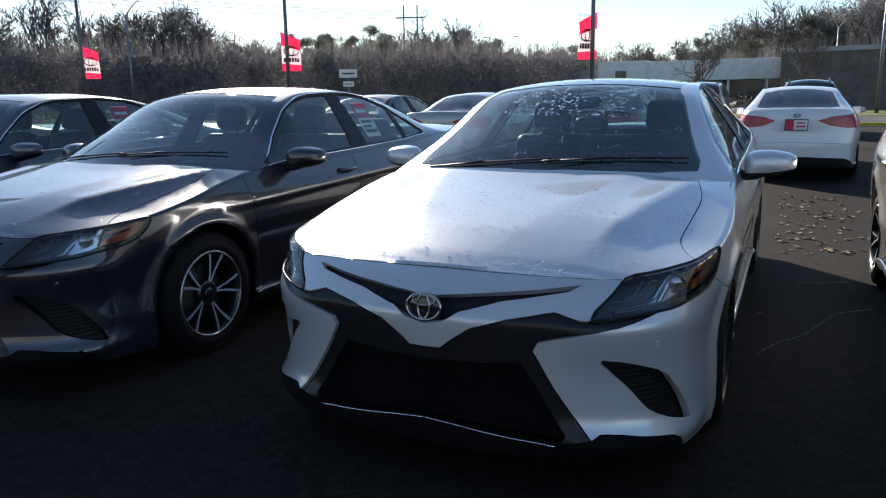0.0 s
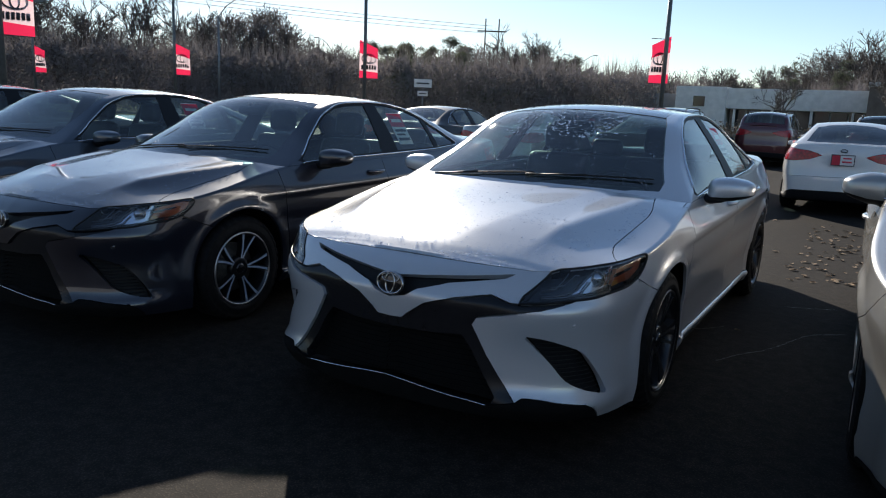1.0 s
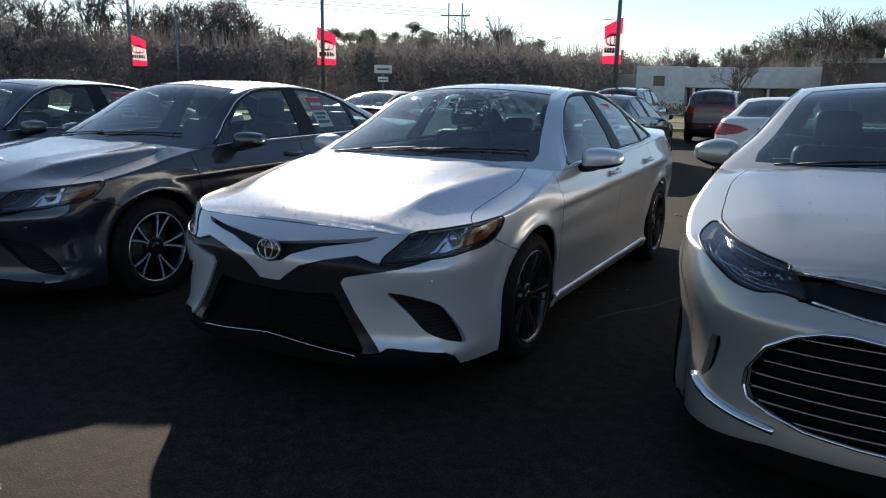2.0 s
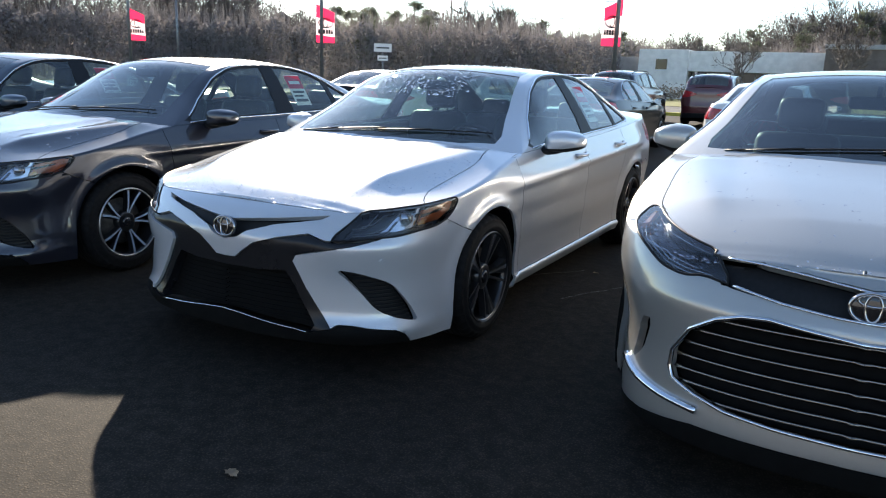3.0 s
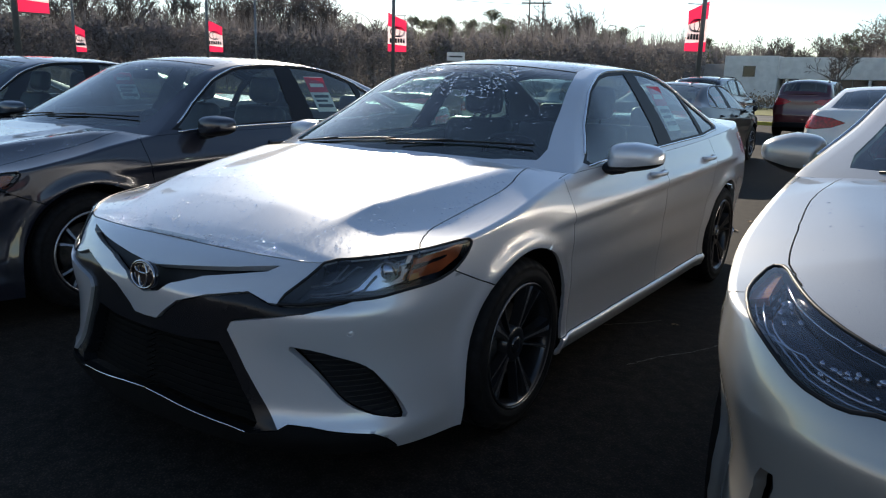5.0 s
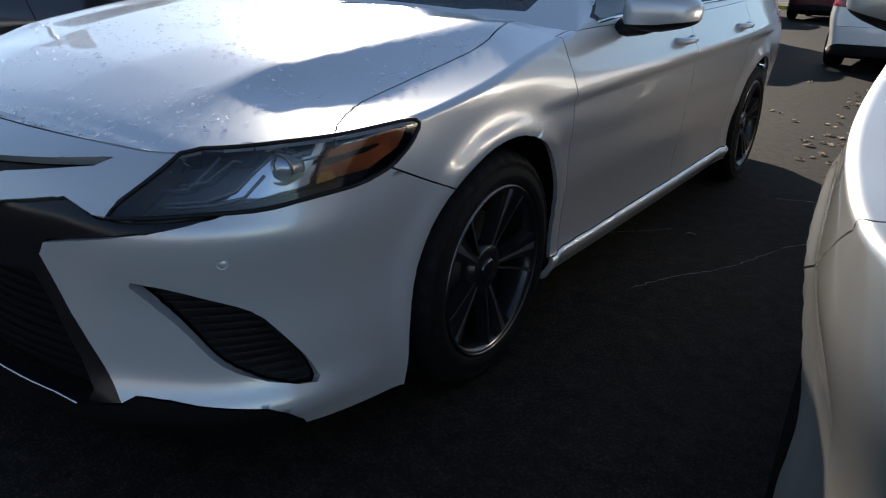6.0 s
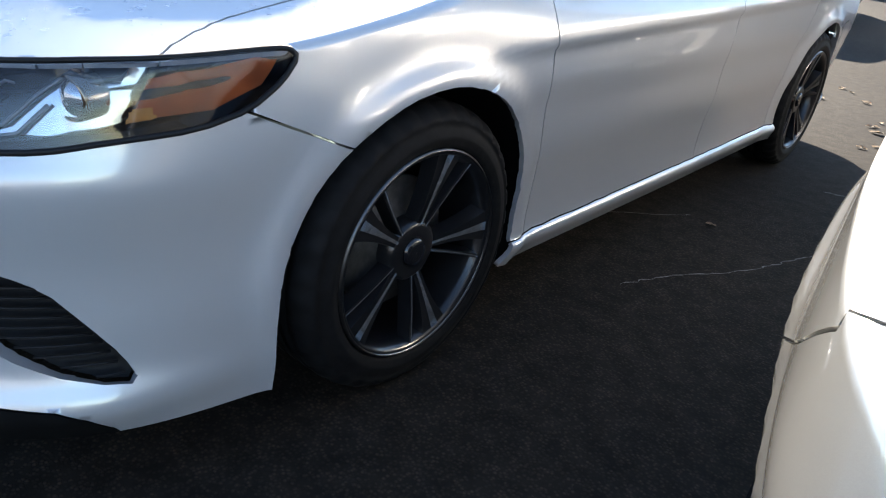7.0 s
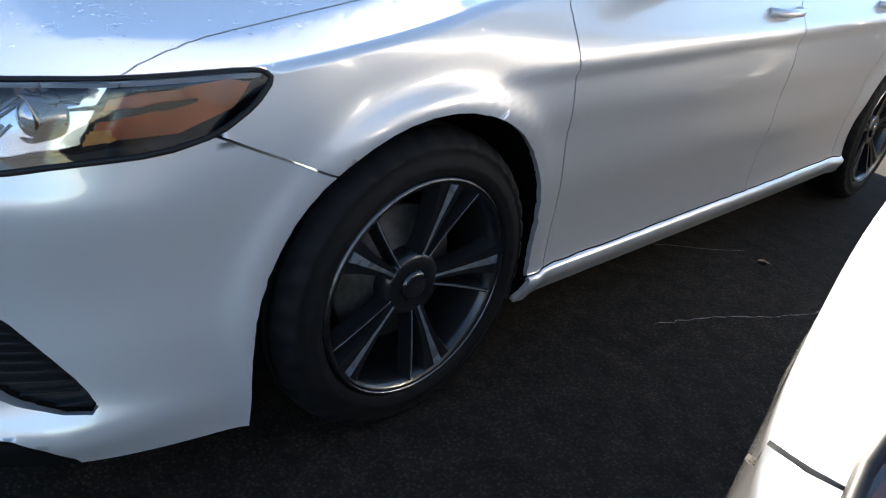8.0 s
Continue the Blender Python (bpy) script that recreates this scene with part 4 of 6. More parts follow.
def put_mirror(form, s, put, closer=0.0):
    """Wing mirror: a shell rounded towards the front, on a short dark foot."""
    up = 0.07 if closer else 0.0
    bm = bmesh.new()
    bmesh.ops.create_uvsphere(bm, u_segments=24, v_segments=16, radius=1.0)
    low = [f.index for f in bm.faces if f.calc_center_median().z < -0.42]
    for v in bm.verts:
        x, y, z = v.co
        sq = lambda t, k: math.copysign(abs(t) ** k, t)
        X, Z = sq(x, 0.5), sq(z, 0.55)
        Y = sq(y, 0.9) if y < 0 else 0.25 * y
        taper = (1 - (0.34 + 1.5 * closer) * max(0, X)) * (0.9 if Z < 0 else 1.0)
        v.co = Vector((s * (1.0 - closer + 0.118 * X), 1.77 + 0.10 * Y + 0.02 * X, 1.005 + up + (0.068 + 0.2 * up) * Z * taper + 0.006 * X))
    if s < 0:
        bmesh.ops.reverse_faces(bm, faces=bm.faces)
    under = bm.copy()
    for piece, keep in ((under, True), (bm, False)):
        piece.faces.ensure_lookup_table()
        inside_low = set(low)
        bmesh.ops.delete(piece, geom=[f for k, f in enumerate(piece.faces) if (k in inside_low) != keep], context="FACES")
    mirror = put("wing_mirror", store(bm, "wing_mirror"), "paint")
    put("mirror_underside", store(under, "mirror_underside"), "trim", mirror, "black underside of the mirror")
    foot = bmesh.new()
    add_tube(foot, [(s * (0.865 - closer / 2), 1.73, 0.955 + up), (s * (0.90 - closer), 1.735, 0.945 + up), (s * (0.945 - closer), 1.745, 0.952 + up), (s * (0.985 - closer), 1.755, 0.965 + up)], 0.042, 10, 0.8, flat=0.6)
    put("mirror_foot", store(foot, "mirror_foot"), "trim", mirror, "black mirror foot")
    g = bmesh.new()
    bmesh.ops.create_circle(g, cap_ends=True, segments=24, radius=1.0)
    for v in g.verts:
        v.co = Vector((s * (1.0 - closer + 0.104 * v.co.x), 1.80, 1.005 + up + 0.058 * v.co.y * (1 - (0.34 + 1.5 * closer) * max(0.0, v.co.x))))
    put("mirror_glass", store(g, "mirror_glass"), "chrome", mirror, "mirror glass")


def interior(form, put):
    """Dark cabin: floor, dashboard, wheel, seats and shelf, and the shadowed underside."""
    bm = bmesh.new()
    add_box(bm, (-0.68, 0.55, 0.17), (0.68, 4.5, 0.30), 0.03)
    add_box(bm, (-0.60, 0.25, 0.30), (0.60, 1.25, 0.70), 0.04)
    add_box(bm, (-0.60, 4.0, 0.30), (0.60, 4.65, 0.95), 0.05)
    put("underbody", store(bm, "underbody"), "liner")
    # liners close the wheel wells
    for axle in form.AXLES:
        for s in (1, -1):
            bm = bmesh.new()
            rings = []
            for k in range(17):
                t = math.pi * (-0.12 + 1.24 * k / 16)
                rings.append([bm.verts.new((s * x, axle - r * math.cos(t), form.HUB_Z + r * math.sin(t))) for x, r in ((0.50, 0.02), (0.50, 0.40), (0.875 if axle < 2 else 0.85, 0.40))])
            for r0, r1 in zip(rings, rings[1:]):
                for q in range(2):
                    bm.faces.new((r0[q], r0[q + 1], r1[q + 1], r1[q]))
            put("wheel_liner", store(bm, "wheel_liner"), "liner")
    bm = bmesh.new()
    add_box(bm, (-0.76, 1.22, 0.62), (0.76, 1.62, 0.955), 0.05)
    add_box(bm, (0.18, 1.45, 0.88), (0.58, 1.66, 0.985), 0.04)
    put("dashboard", store(bm, "dashboard"), "cabin")
    bm = bmesh.new()
    ring = [(0.37 + 0.185 * math.cos(t), 1.79 - 0.07 * math.sin(t), 0.90 + 0.17 * math.sin(t)) for t in np.linspace(0, 2 * math.pi, 28)[:-1]]
    add_tube(bm, ring, 0.016, 8, closed=True)
    add_tube(bm, [(0.37, 1.62, 0.85), (0.37, 1.80, 0.90)], 0.045, 10)
    for t in (0.0, math.pi, -math.pi / 2):
        add_tube(bm, [(0.37, 1.79, 0.90), (0.37 + 0.18 * math.cos(t), 1.79 - 0.07 * math.sin(t), 0.90 + 0.17 * math.sin(t))], 0.018, 6)
    put("steering_wheel", store(bm, "steering_wheel"), "cabin")
    for x in (-0.37, 0.37):
        bm = bmesh.new()
        add_box(bm, (x - 0.25, 1.95, 0.38), (x + 0.25, 2.48, 0.60), 0.06)
        add_box(bm, (-0.24, -0.07, 0), (0.24, 0.07, 0.60), 0.06, pose(x, 2.50, 0.52, -16))
        add_box(bm, (-0.13, -0.055, 0), (0.13, 0.055, 0.19), 0.045, pose(x, 2.68, 1.12, -10))
        add_tube(bm, [(x - 0.06, 2.66, 1.02), (x - 0.06, 2.69, 1.16)], 0.008, 6)
        add_tube(bm, [(x + 0.06, 2.66, 1.02), (x + 0.06, 2.69, 1.16)], 0.008, 6)
        put("front_seat", store(bm, "front_seat"), "seat")
    bm = bmesh.new()
    add_box(bm, (-0.64, 2.95, 0.36), (0.64, 3.45, 0.58), 0.06)
    add_box(bm, (-0.62, -0.07, 0), (0.62, 0.07, 0.58), 0.06, pose(0, 3.46, 0.50, -20))
    for x in (-0.36, 0.36):
        add_box(bm, (-0.13, -0.05, 0), (0.13, 0.05, 0.15), 0.04, pose(x, 3.68, 1.03, -14))
    put("rear_bench", store(bm, "rear_bench"), "seat")
    bm = bmesh.new()
    add_box(bm, (-0.64, 3.66, 0.98), (0.64, 4.06, 1.02), 0.015)
    for s in (1, -1):
        add_box(bm, (s * 0.80 - 0.03, 1.42, 0.22), (s * 0.80 + 0.03, 3.6, 0.93), 0.02)
    add_box(bm, (-0.80, 1.36, 0.22), (0.80, 1.42, 0.90), 0.01)
    put("cabin_lining", store(bm, "cabin_lining"), "cabin")
    bm = bmesh.new()
    add_box(bm, (-0.13, 1.92, 1.27), (0.13, 1.97, 1.335), 0.02)
    add_tube(bm, [(0, 1.94, 1.31), (0, 1.93, 1.385)], 0.012, 6)
    put("rear_view_mirror", store(bm, "rear_view_mirror"), "cabin")


def wheel_parts(style):
    """Tyre, rim, spokes in pairs, cap, bolts and brake; the axle is the x axis, the outside towards +x."""
    rows = []
    R, rim, w = 0.335, 0.243 if style == "dark" else 0.232, 0.113
    bm = bmesh.new()
    prof = [(-w, rim), (-w - 0.006, rim + 0.02), (-w, R - 0.03), (-w + 0.03, R - 0.006)]
    for g in (-0.055, -0.018, 0.018, 0.055):
        prof += [(g - 0.005, R), (g - 0.004, R - 0.008), (g + 0.004, R - 0.008), (g + 0.005, R)]
    shoulder = len(prof)
    prof += [(w - 0.040, R - 0.0015), (w - 0.026, R - 0.0055), (w - 0.014, R - 0.013), (w - 0.005, R - 0.024), (w - 0.001, R - 0.034), (w - 0.0035, R - 0.0365), (w + 0.003, R - 0.048), (w + 0.005, rim + 0.03),
             (w + 0.0065, rim + 0.024), (w + 0.003, rim + 0.019), (w + 0.003, rim + 0.012), (w - 0.004, rim + 0.003), (w - 0.012, rim)]
    rings = add_lathe(bm, prof, 144, "x")
    # grooves across the shoulder, in pairs of columns
    for ring in rings[shoulder:shoulder + 4]:
        for k, v in enumerate(ring):
            if k % 4 == 0:
                v.co = Vector((v.co.x - 0.003, v.co.y * 0.982, v.co.z * 0.982))
    sharpen(bm, 40)
    rows.append(("tyre", store(bm, "tyre"), "rubber", -1, "black tyre"))
    bm = bmesh.new()
    add_lathe(bm, [(w - 0.006, rim + 0.001), (w - 0.001, rim - 0.003), (w - 0.003, rim - 0.012), (w - 0.03, rim - 0.02), (-0.06, rim - 0.035), (-w + 0.01, rim - 0.01)], 72, "x")
    rows.append(("rim", store(bm, "rim"), "rim_edge", -1, "alloy rim"))
    face = []

    def blade(bm, top, a0, a1, h0, h1, cut, lo=0.052):
        """One arm from hub to rim with a machined face of its own."""
        prev = None
        for k in range(9):
            f = k / 8
            r = lo + (rim - 0.010 - lo) * f
            a = a0 + (a1 - a0) * f
            x = w - 0.034 + 0.026 * f
            hw = h0 + (h1 - h0) * f ** 2.2
            d, e = Vector((0, math.sin(a), math.cos(a))), Vector((0, math.cos(a), -math.sin(a)))
            c = Vector((x, 0, 0)) + d * r
            vs = [bm.verts.new(p) for p in (c + e * hw, c - e * hw, c - e * (hw * 1.25 + 0.003) - Vector((0.035, 0, 0)), c + e * (hw * 1.25 + 0.003) - Vector((0.035, 0, 0)))]
            ts = [top.verts.new(c + Vector((0.0025, 0, 0)) + e * hw * cut), top.verts.new(c + Vector((0.0025, 0, 0)) - e * hw * cut)]
            if prev:
                for i in range(4):
                    bm.faces.new((prev[0][i], prev[0][(i + 1) % 4], vs[(i + 1) % 4], vs[i]))
                top.faces.new((prev[1][0], prev[1][1], ts[1], ts[0]))
            prev = (vs, ts)

    for pair in range(5):
        bm, top = bmesh.new(), bmesh.new()
        base = 2 * math.pi * pair / 5
        if style == "dark":
            blade(bm, top, base, base, 0.012, 0.040, 0.30)
            blade(bm, top, base + 0.30, base + 0.36, 0.0045, 0.005, 0.35)
        else:
            blade(bm, top, base - 0.08, base - 0.23, 0.0075, 0.012, 0.72)
            blade(bm, top, base + 0.08, base + 0.23, 0.0075, 0.012, 0.72)
        bmesh.ops.recalc_face_normals(bm, faces=bm.faces)
        sharpen(bm)
        rows.append(("spoke", store(bm, "spoke"), "spoke", 1, "dark alloy spoke with thin fins" if style == "dark" else "alloy spoke pair"))
        at = len(rows) - 1
        bmesh.ops.solidify(top, geom=top.faces, thickness=0.002)
        bmesh.ops.recalc_face_normals(top, faces=top.faces)
        face.append(("spoke_face", store(top, "spoke_face"), "spoke_face", at, ""))
    bm = bmesh.new()
    lip = 0.009 if style != "dark" else 0.005
    add_lathe(bm, [(w - 0.004, rim + 0.0015), (w + 0.002, rim - 0.002), (w + 0.001, rim - lip), (w - 0.006, rim - lip - 0.002)], 72, "x")
    rows.append(("rim_flange", store(bm, "rim_flange"), "spoke_face", 1, "bright machined rim edge"))
    bm = bmesh.new()
    add_lathe(bm, [(w - 0.07, 0.075), (w - 0.034, 0.07), (w - 0.028, 0.06), (w - 0.030, 0.036)], 30, "x")
    rows.append(("hub", store(bm, "hub"), "spoke", 1, ""))
    bm = bmesh.new()
    add_lathe(bm, [(w - 0.030, 0.033), (w - 0.022, 0.031), (w - 0.020, 0.02), (w - 0.019, 0.001)], 24, "x")
    rows.append(("hub_cap", store(bm, "hub_cap"), "cap", 1, "round hub cap"))
    for k in range(5):
        t = 2 * math.pi * (k + 0.5) / 5
        bm = bmesh.new()
        add_lathe(bm, [(w - 0.045, 0.010), (w - 0.030, 0.009), (w - 0.029, 0.001)], 6, "x", (0, 0.052 * math.sin(t), 0.052 * math.cos(t)))
        rows.append(("wheel_nut", store(bm, "wheel_nut"), "disc", 1, ""))
    bm = bmesh.new()
    add_lathe(bm, [(0.0, 0.08), (0.0, 0.155), (0.022, 0.155), (0.022, 0.08), (0.05, 0.07), (0.05, 0.02)], 40, "x")
    rows.append(("brake_disc", store(bm, "brake_disc"), "disc", -1, "grey brake disc"))
    # spoke faces hang under their spokes on the third level, so they join the spoke's own row instead
    return rows, face


WHEELS, BODIES = {}, {}


def add_wheel(car, style, y, s, turn, palette, track=0.79):
    if style not in WHEELS:
        WHEELS[style] = wheel_parts(style)
    rows, faces = WHEELS[style]
    hub = new("wheel")
    hub.parent = car
    hub.matrix_local = pose(s * track, y, 0.335, turn, 0, 0 if s > 0 else 180)
    for name, me, role, _, label in (*rows, *faces):
        ob = new(name, me)
        ob.parent = hub
        paint_with(ob, palette, role, label)
    return hub


def paint_with(ob, palette, role, label=""):
    if not ob.data.materials:
        ob.data.materials.append(TRIM)
    ob.material_slots[0].link = "OBJECT"
    ob.material_slots[0].material = palette[role]
    if label:
        ob["label"] = label


BASE = dict(trim=TRIM, gloss_trim=GLOSSTRIM, lens=LENS, housing=GLOSSTRIM, panel=PANELBLACK, amber=AMBER, bulb=AMBERGLOW, bowl=BOWL, red=REDLENS, chrome=CHROME, satin=SATIN, liner=LINER, cabin=CABIN, seat=SEATCLOTH,
            glass=GLASS, screen=WSGLASS, rubber=RUBBER, rim_edge=ALLOY_DARK, spoke=ALLOY_DARK, cap=GLOSSTRIM, disc=DISC, bar=BARMETAL, spoke_face=SATIN, strip=MUTED, emblem=EMBLEM, side_glass=GLASS, mesh_bar=LINER)


def make_car(name, label, m, front, coat, wheels="dark", roof=None, body="", lift=None, fine=True, group="cars parked in rows", **more):
    """A parked car: all its panels, lamps, glass, cabin and wheels under one empty on the ground."""
    key = (front, body, fine)
    if key not in BODIES:
        BODIES[key] = saloon_parts(front, lift, fine, body == "wagon")
    form, rows = BODIES[key]
    palette = {**BASE, "paint": coat, "roof": roof or coat, **more}
    car = thing(name, m, label, "car", group)
    obs = []
    for part_name, me, role, parent, part_label in rows:
        ob = new(part_name, me)
        ob.parent = car if parent < 0 else obs[parent]
        paint_with(ob, palette, role, part_label)
        obs.append(ob)
    for i, y in enumerate(form.AXLES):
        for s in (1, -1):
            add_wheel(car, wheels, y, s, 20 * i + (57 if s > 0 else 11), palette, 0.765 if front == "wide" and not body else 0.79)
    return car, form, obs


# ---- ground ----
def asphalt(name, dark, light, shine=0.12):
    """Rolled asphalt: stones a few millimetres wide in dark binder, worn in patches."""
    m, nt, p = mat(name)
    tc, vo = nt.nodes.new("ShaderNodeTexCoord"), nt.nodes.new("ShaderNodeTexVoronoi")
    vo.inputs["Scale"].default_value = 120.0
    nt.links.new(tc.outputs["Object"], vo.inputs["Vector"])
    stone, tone = nt.nodes.new("ShaderNodeMapRange"), nt.nodes.new("ShaderNodeSeparateColor")
    stone.inputs["From Min"].default_value, stone.inputs["From Max"].default_value = 0.65, 0.15
    nt.links.new(vo.outputs["Distance"], stone.inputs["Value"])
    nt.links.new(vo.outputs["Color"], tone.inputs["Color"])
    face = nt.nodes.new("ShaderNodeMath")
    face.operation = "MULTIPLY"
    nt.links.new(stone.outputs[0], face.inputs[0])
    nt.links.new(tone.outputs[0], face.inputs[1])
    mix = nt.nodes.new("ShaderNodeMix")
    mix.data_type = "RGBA"
    nt.links.new(face.outputs[0], mix.inputs["Factor"])
    mix.inputs["A"].default_value, mix.inputs["B"].default_value = (*dark, 1), (*light, 1)
    c2, f2 = noise_mix(nt, 0.45, (0.72, 0.72, 0.74), (1.2, 1.17, 1.1), 0.35, 0.68, 8.0)
    c3, f3 = noise_mix(nt, 14.0, (0.70, 0.70, 0.70), (1.25, 1.25, 1.25), 0.35, 0.68, 4.0)
    last = mix.outputs["Result"]
    for c in (c2, c3):
        mx = nt.nodes.new("ShaderNodeMix")
        mx.data_type, mx.blend_type = "RGBA", "MULTIPLY"
        mx.inputs["Factor"].default_value = 1.0
        nt.links.new(last, mx.inputs["A"])
        nt.links.new(c, mx.inputs["B"])
        last = mx.outputs["Result"]
    nt.links.new(last, p.inputs["Base Color"])
    p.inputs["Roughness"].default_value = 0.85
    p.inputs["Specular IOR Level"].default_value = shine
    bump(nt, p, face.outputs[0], 0.45, 0.003)
    return m


ASPHALT = asphalt("worn_asphalt", (0.019, 0.0160, 0.0135), (0.056, 0.044, 0.033))
ROADWAY = asphalt("pale_road_surface", (0.10, 0.10, 0.10), (0.26, 0.25, 0.24))
GRASS = simple("dry_winter_grass", (0.30, 0.30, 0.12), 0.9, 0.0, 0.35, 1.2, 0.02)
SEALED = simple("pale_crack_edge", (0.20, 0.19, 0.18), 0.9, 0.0, 0.3, 60.0)
KERBPAINT = simple("yellow_kerb_paint", (0.52, 0.42, 0.06), 0.7, 0.0, 0.2, 6.0)
WALLPAINT = simple("pale_wall_render", (0.76, 0.75, 0.73), 0.8, 0.0, 0.08, 2.0, 0.003)
GREYWALL = simple("grey_cladding", (0.30, 0.31, 0.33), 0.6, 0.0, 0.1, 1.5)
BROWNWALL = simple("dark_brown_wall", (0.12, 0.10, 0.095), 0.8, 0.0, 0.2, 1.5, 0.003)
WINDOWDARK = simple("dark_shop_glass", (0.03, 0.035, 0.04), 0.08, 0.0, 0.2, 1.0)
GALV = simple("galvanised_steel", (0.21, 0.215, 0.22), 0.45, 0.7, 0.12, 8.0)
BRONZE = simple("dark_bronze_pole", (0.15, 0.155, 0.15), 0.45, 0.3, 0.15, 8.0)
FLAGRED = simple("red_banner_cloth", (0.70, 0.03, 0.09), 0.8, 0.0, 0.08, 30.0)
FLAGWHITE = simple("white_banner_cloth", (0.75, 0.72, 0.72), 0.8, 0.0, 0.06, 30.0)
BARK = simple("grey_brown_bark", (0.11, 0.095, 0.09), 0.9, 0.0, 0.3, 5.0, 0.01)
TWIG = simple("bare_twigs", (0.105, 0.09, 0.085), 0.9, 0.0, 0.3, 3.0)
NEEDLES = simple("pine_needles", (0.075, 0.085, 0.06), 0.85, 0.0, 0.4, 0.9)
BROWNLEAF = simple("withered_oak_leaves", (0.205, 0.192, 0.192), 0.9, 0.0, 0.3, 0.8)
HEDGELEAF = simple("brown_hedge_leaves", (0.20, 0.155, 0.11), 0.9, 0.0, 0.4, 1.5)
# paler and more mauve than the bark: distance haze is put into the colour
FARWOOD = simple("haze_tinted_wood", (0.30, 0.262, 0.258), 0.95, 0.0, 0.35, 0.7, 0.3)
DEADLEAF = simple("fallen_leaves", (0.24, 0.16, 0.09), 0.8, 0.0, 0.4, 9.0)


def translucent(m, colour, amount):
    """Thin cloth and leaves let some light through from behind."""
    nt = m.node_tree
    p = nt.nodes["Principled BSDF"]
    t, mx = nt.nodes.new("ShaderNodeBsdfTranslucent"), nt.nodes.new("ShaderNodeMixShader")
    t.inputs["Color"].default_value = (*colour, 1)
    mx.inputs[0].default_value = amount
    nt.links.new(p.outputs[0], mx.inputs[1])
    nt.links.new(t.outputs[0], mx.inputs[2])
    nt.links.new(mx.outputs[0], nt.nodes["Material Output"].inputs["Surface"])


translucent(FLAGRED, (0.85, 0.03, 0.10), 0.5)
translucent(FLAGWHITE, (0.85, 0.62, 0.64), 0.5)
translucent(NEEDLES, (0.17, 0.19, 0.13), 0.4)
translucent(BROWNLEAF, (0.19, 0.172, 0.17), 0.4)
translucent(GRASS, (0.42, 0.42, 0.15), 0.4)

bm = bmesh.new()
bmesh.ops.create_grid(bm, x_segments=80, y_segments=80, size=1.0)
for v in bm.verts:
    v.co = Vector((math.copysign(abs(v.co.x) ** 3, v.co.x) * 900, math.copysign(abs(v.co.y) ** 3, v.co.y) * 900, 0))
tagged(part("ground", bm, ASPHALT, None), "dark worn asphalt of the car park", "asphalt", kind="structure")
bm = bmesh.new()
add_box(bm, (-160, 31.5, -0.1), (120, 44, 0.012))
tagged(part("road", bm, ROADWAY, None, smooth=False), "pale sunlit road beyond the car park", "road", kind="structure")
bm = bmesh.new()
add_box(bm, (-160, 31.0, -0.1), (120, 31.25, 0.14), 0.02)
tagged(part("kerb", bm, KERBPAINT, None, smooth=False), "yellow painted kerb along the road", "kerb", kind="structure")
bm = bmesh.new()
bmesh.ops.create_grid(bm, x_segments=120, y_segments=40, size=1.0)
for v in bm.verts:
    x, y = v.co.x * 170, 95 + v.co.y * 50.8
    v.co = Vector((x, y, 0.03 + 0.10 * noise.noise(Vector((x * 0.2, y * 0.2, 0))) ** 2))
tagged(part("verge", bm, GRASS, None), "dry winter grass beyond the road", "grass", kind="structure")

# cracks in the asphalt with pale crumbled edges
for points, wide in ((((1.0, 1.86), (1.04, 1.97), (1.10, 2.10), (1.20, 2.26), (1.262, 2.40), (1.32, 2.58), (1.39, 2.77), (1.45, 2.86), (1.62, 3.0)), 0.013), (((0.60, 2.27), (0.70, 2.42), (0.80, 2.53), (0.91, 2.68)), 0.008), (((1.18, 3.55), (1.35, 3.62), (1.52, 3.70)), 0.010)):
    bm = bmesh.new()
    total, at = smooth_path([(x, y) for x, y in points])
    rnd = random.Random(len(points))
    prev = None
    for k in range(int(total / 0.02) + 1):
        p = at(np.array([k * 0.02]))[0]
        o, w = rnd.uniform(-0.012, 0.012), wide * rnd.uniform(0.25, 1.0)
        pair = (bm.verts.new((p[0] + o, p[1] + o - w / 2, 0.004)), bm.verts.new((p[0] + o, p[1] + o + w / 2, 0.004)))
        if prev:
            bm.faces.new((prev[0], pair[0], pair[1], prev[1]))
        prev = pair
    tagged(part("pavement_crack", bm, SEALED, None, smooth=False), "pale crumbling crack in the asphalt", "crack", kind="structure")

# ---- parked cars ----
white_car, FORM, _ = make_car("sedan", "pearl white sedan with gloss black roof, wet with dew", Matrix(), "sport", PEARL, "dark", BLACKROOF, screen=DARKSCREEN, side_glass=DEWGLASS, spoke_face=DARKFACE)
grey_car, _, _ = make_car("sedan", "dark grey sedan with machined alloy wheels", pose(-2.58, -0.18, 0), "sport", GREY, "bright")
slate_car, _, _ = make_car("sedan", "slate blue-grey sedan parked beside the dark grey one", pose(-5.15, -0.15, 0), "sport", SLATE, "bright")
make_car("sedan", "dark blue-grey sedan at the end of the row", pose(-7.75, -0.2, 0), "sport", SLATE, "bright")
silver_car, AVFORM, _ = make_car("sedan", "champagne silver sedan with wide chrome grille", pose(2.605, -0.05, 0, 0, 0, 1.0), "wide", SILVER, "bright", screen=CLEARSCREEN, lift=((0.45, 0.75, 0.97, 1.2, 1.45), (0, 0.05, 0.075, 0.06, 0.03)))
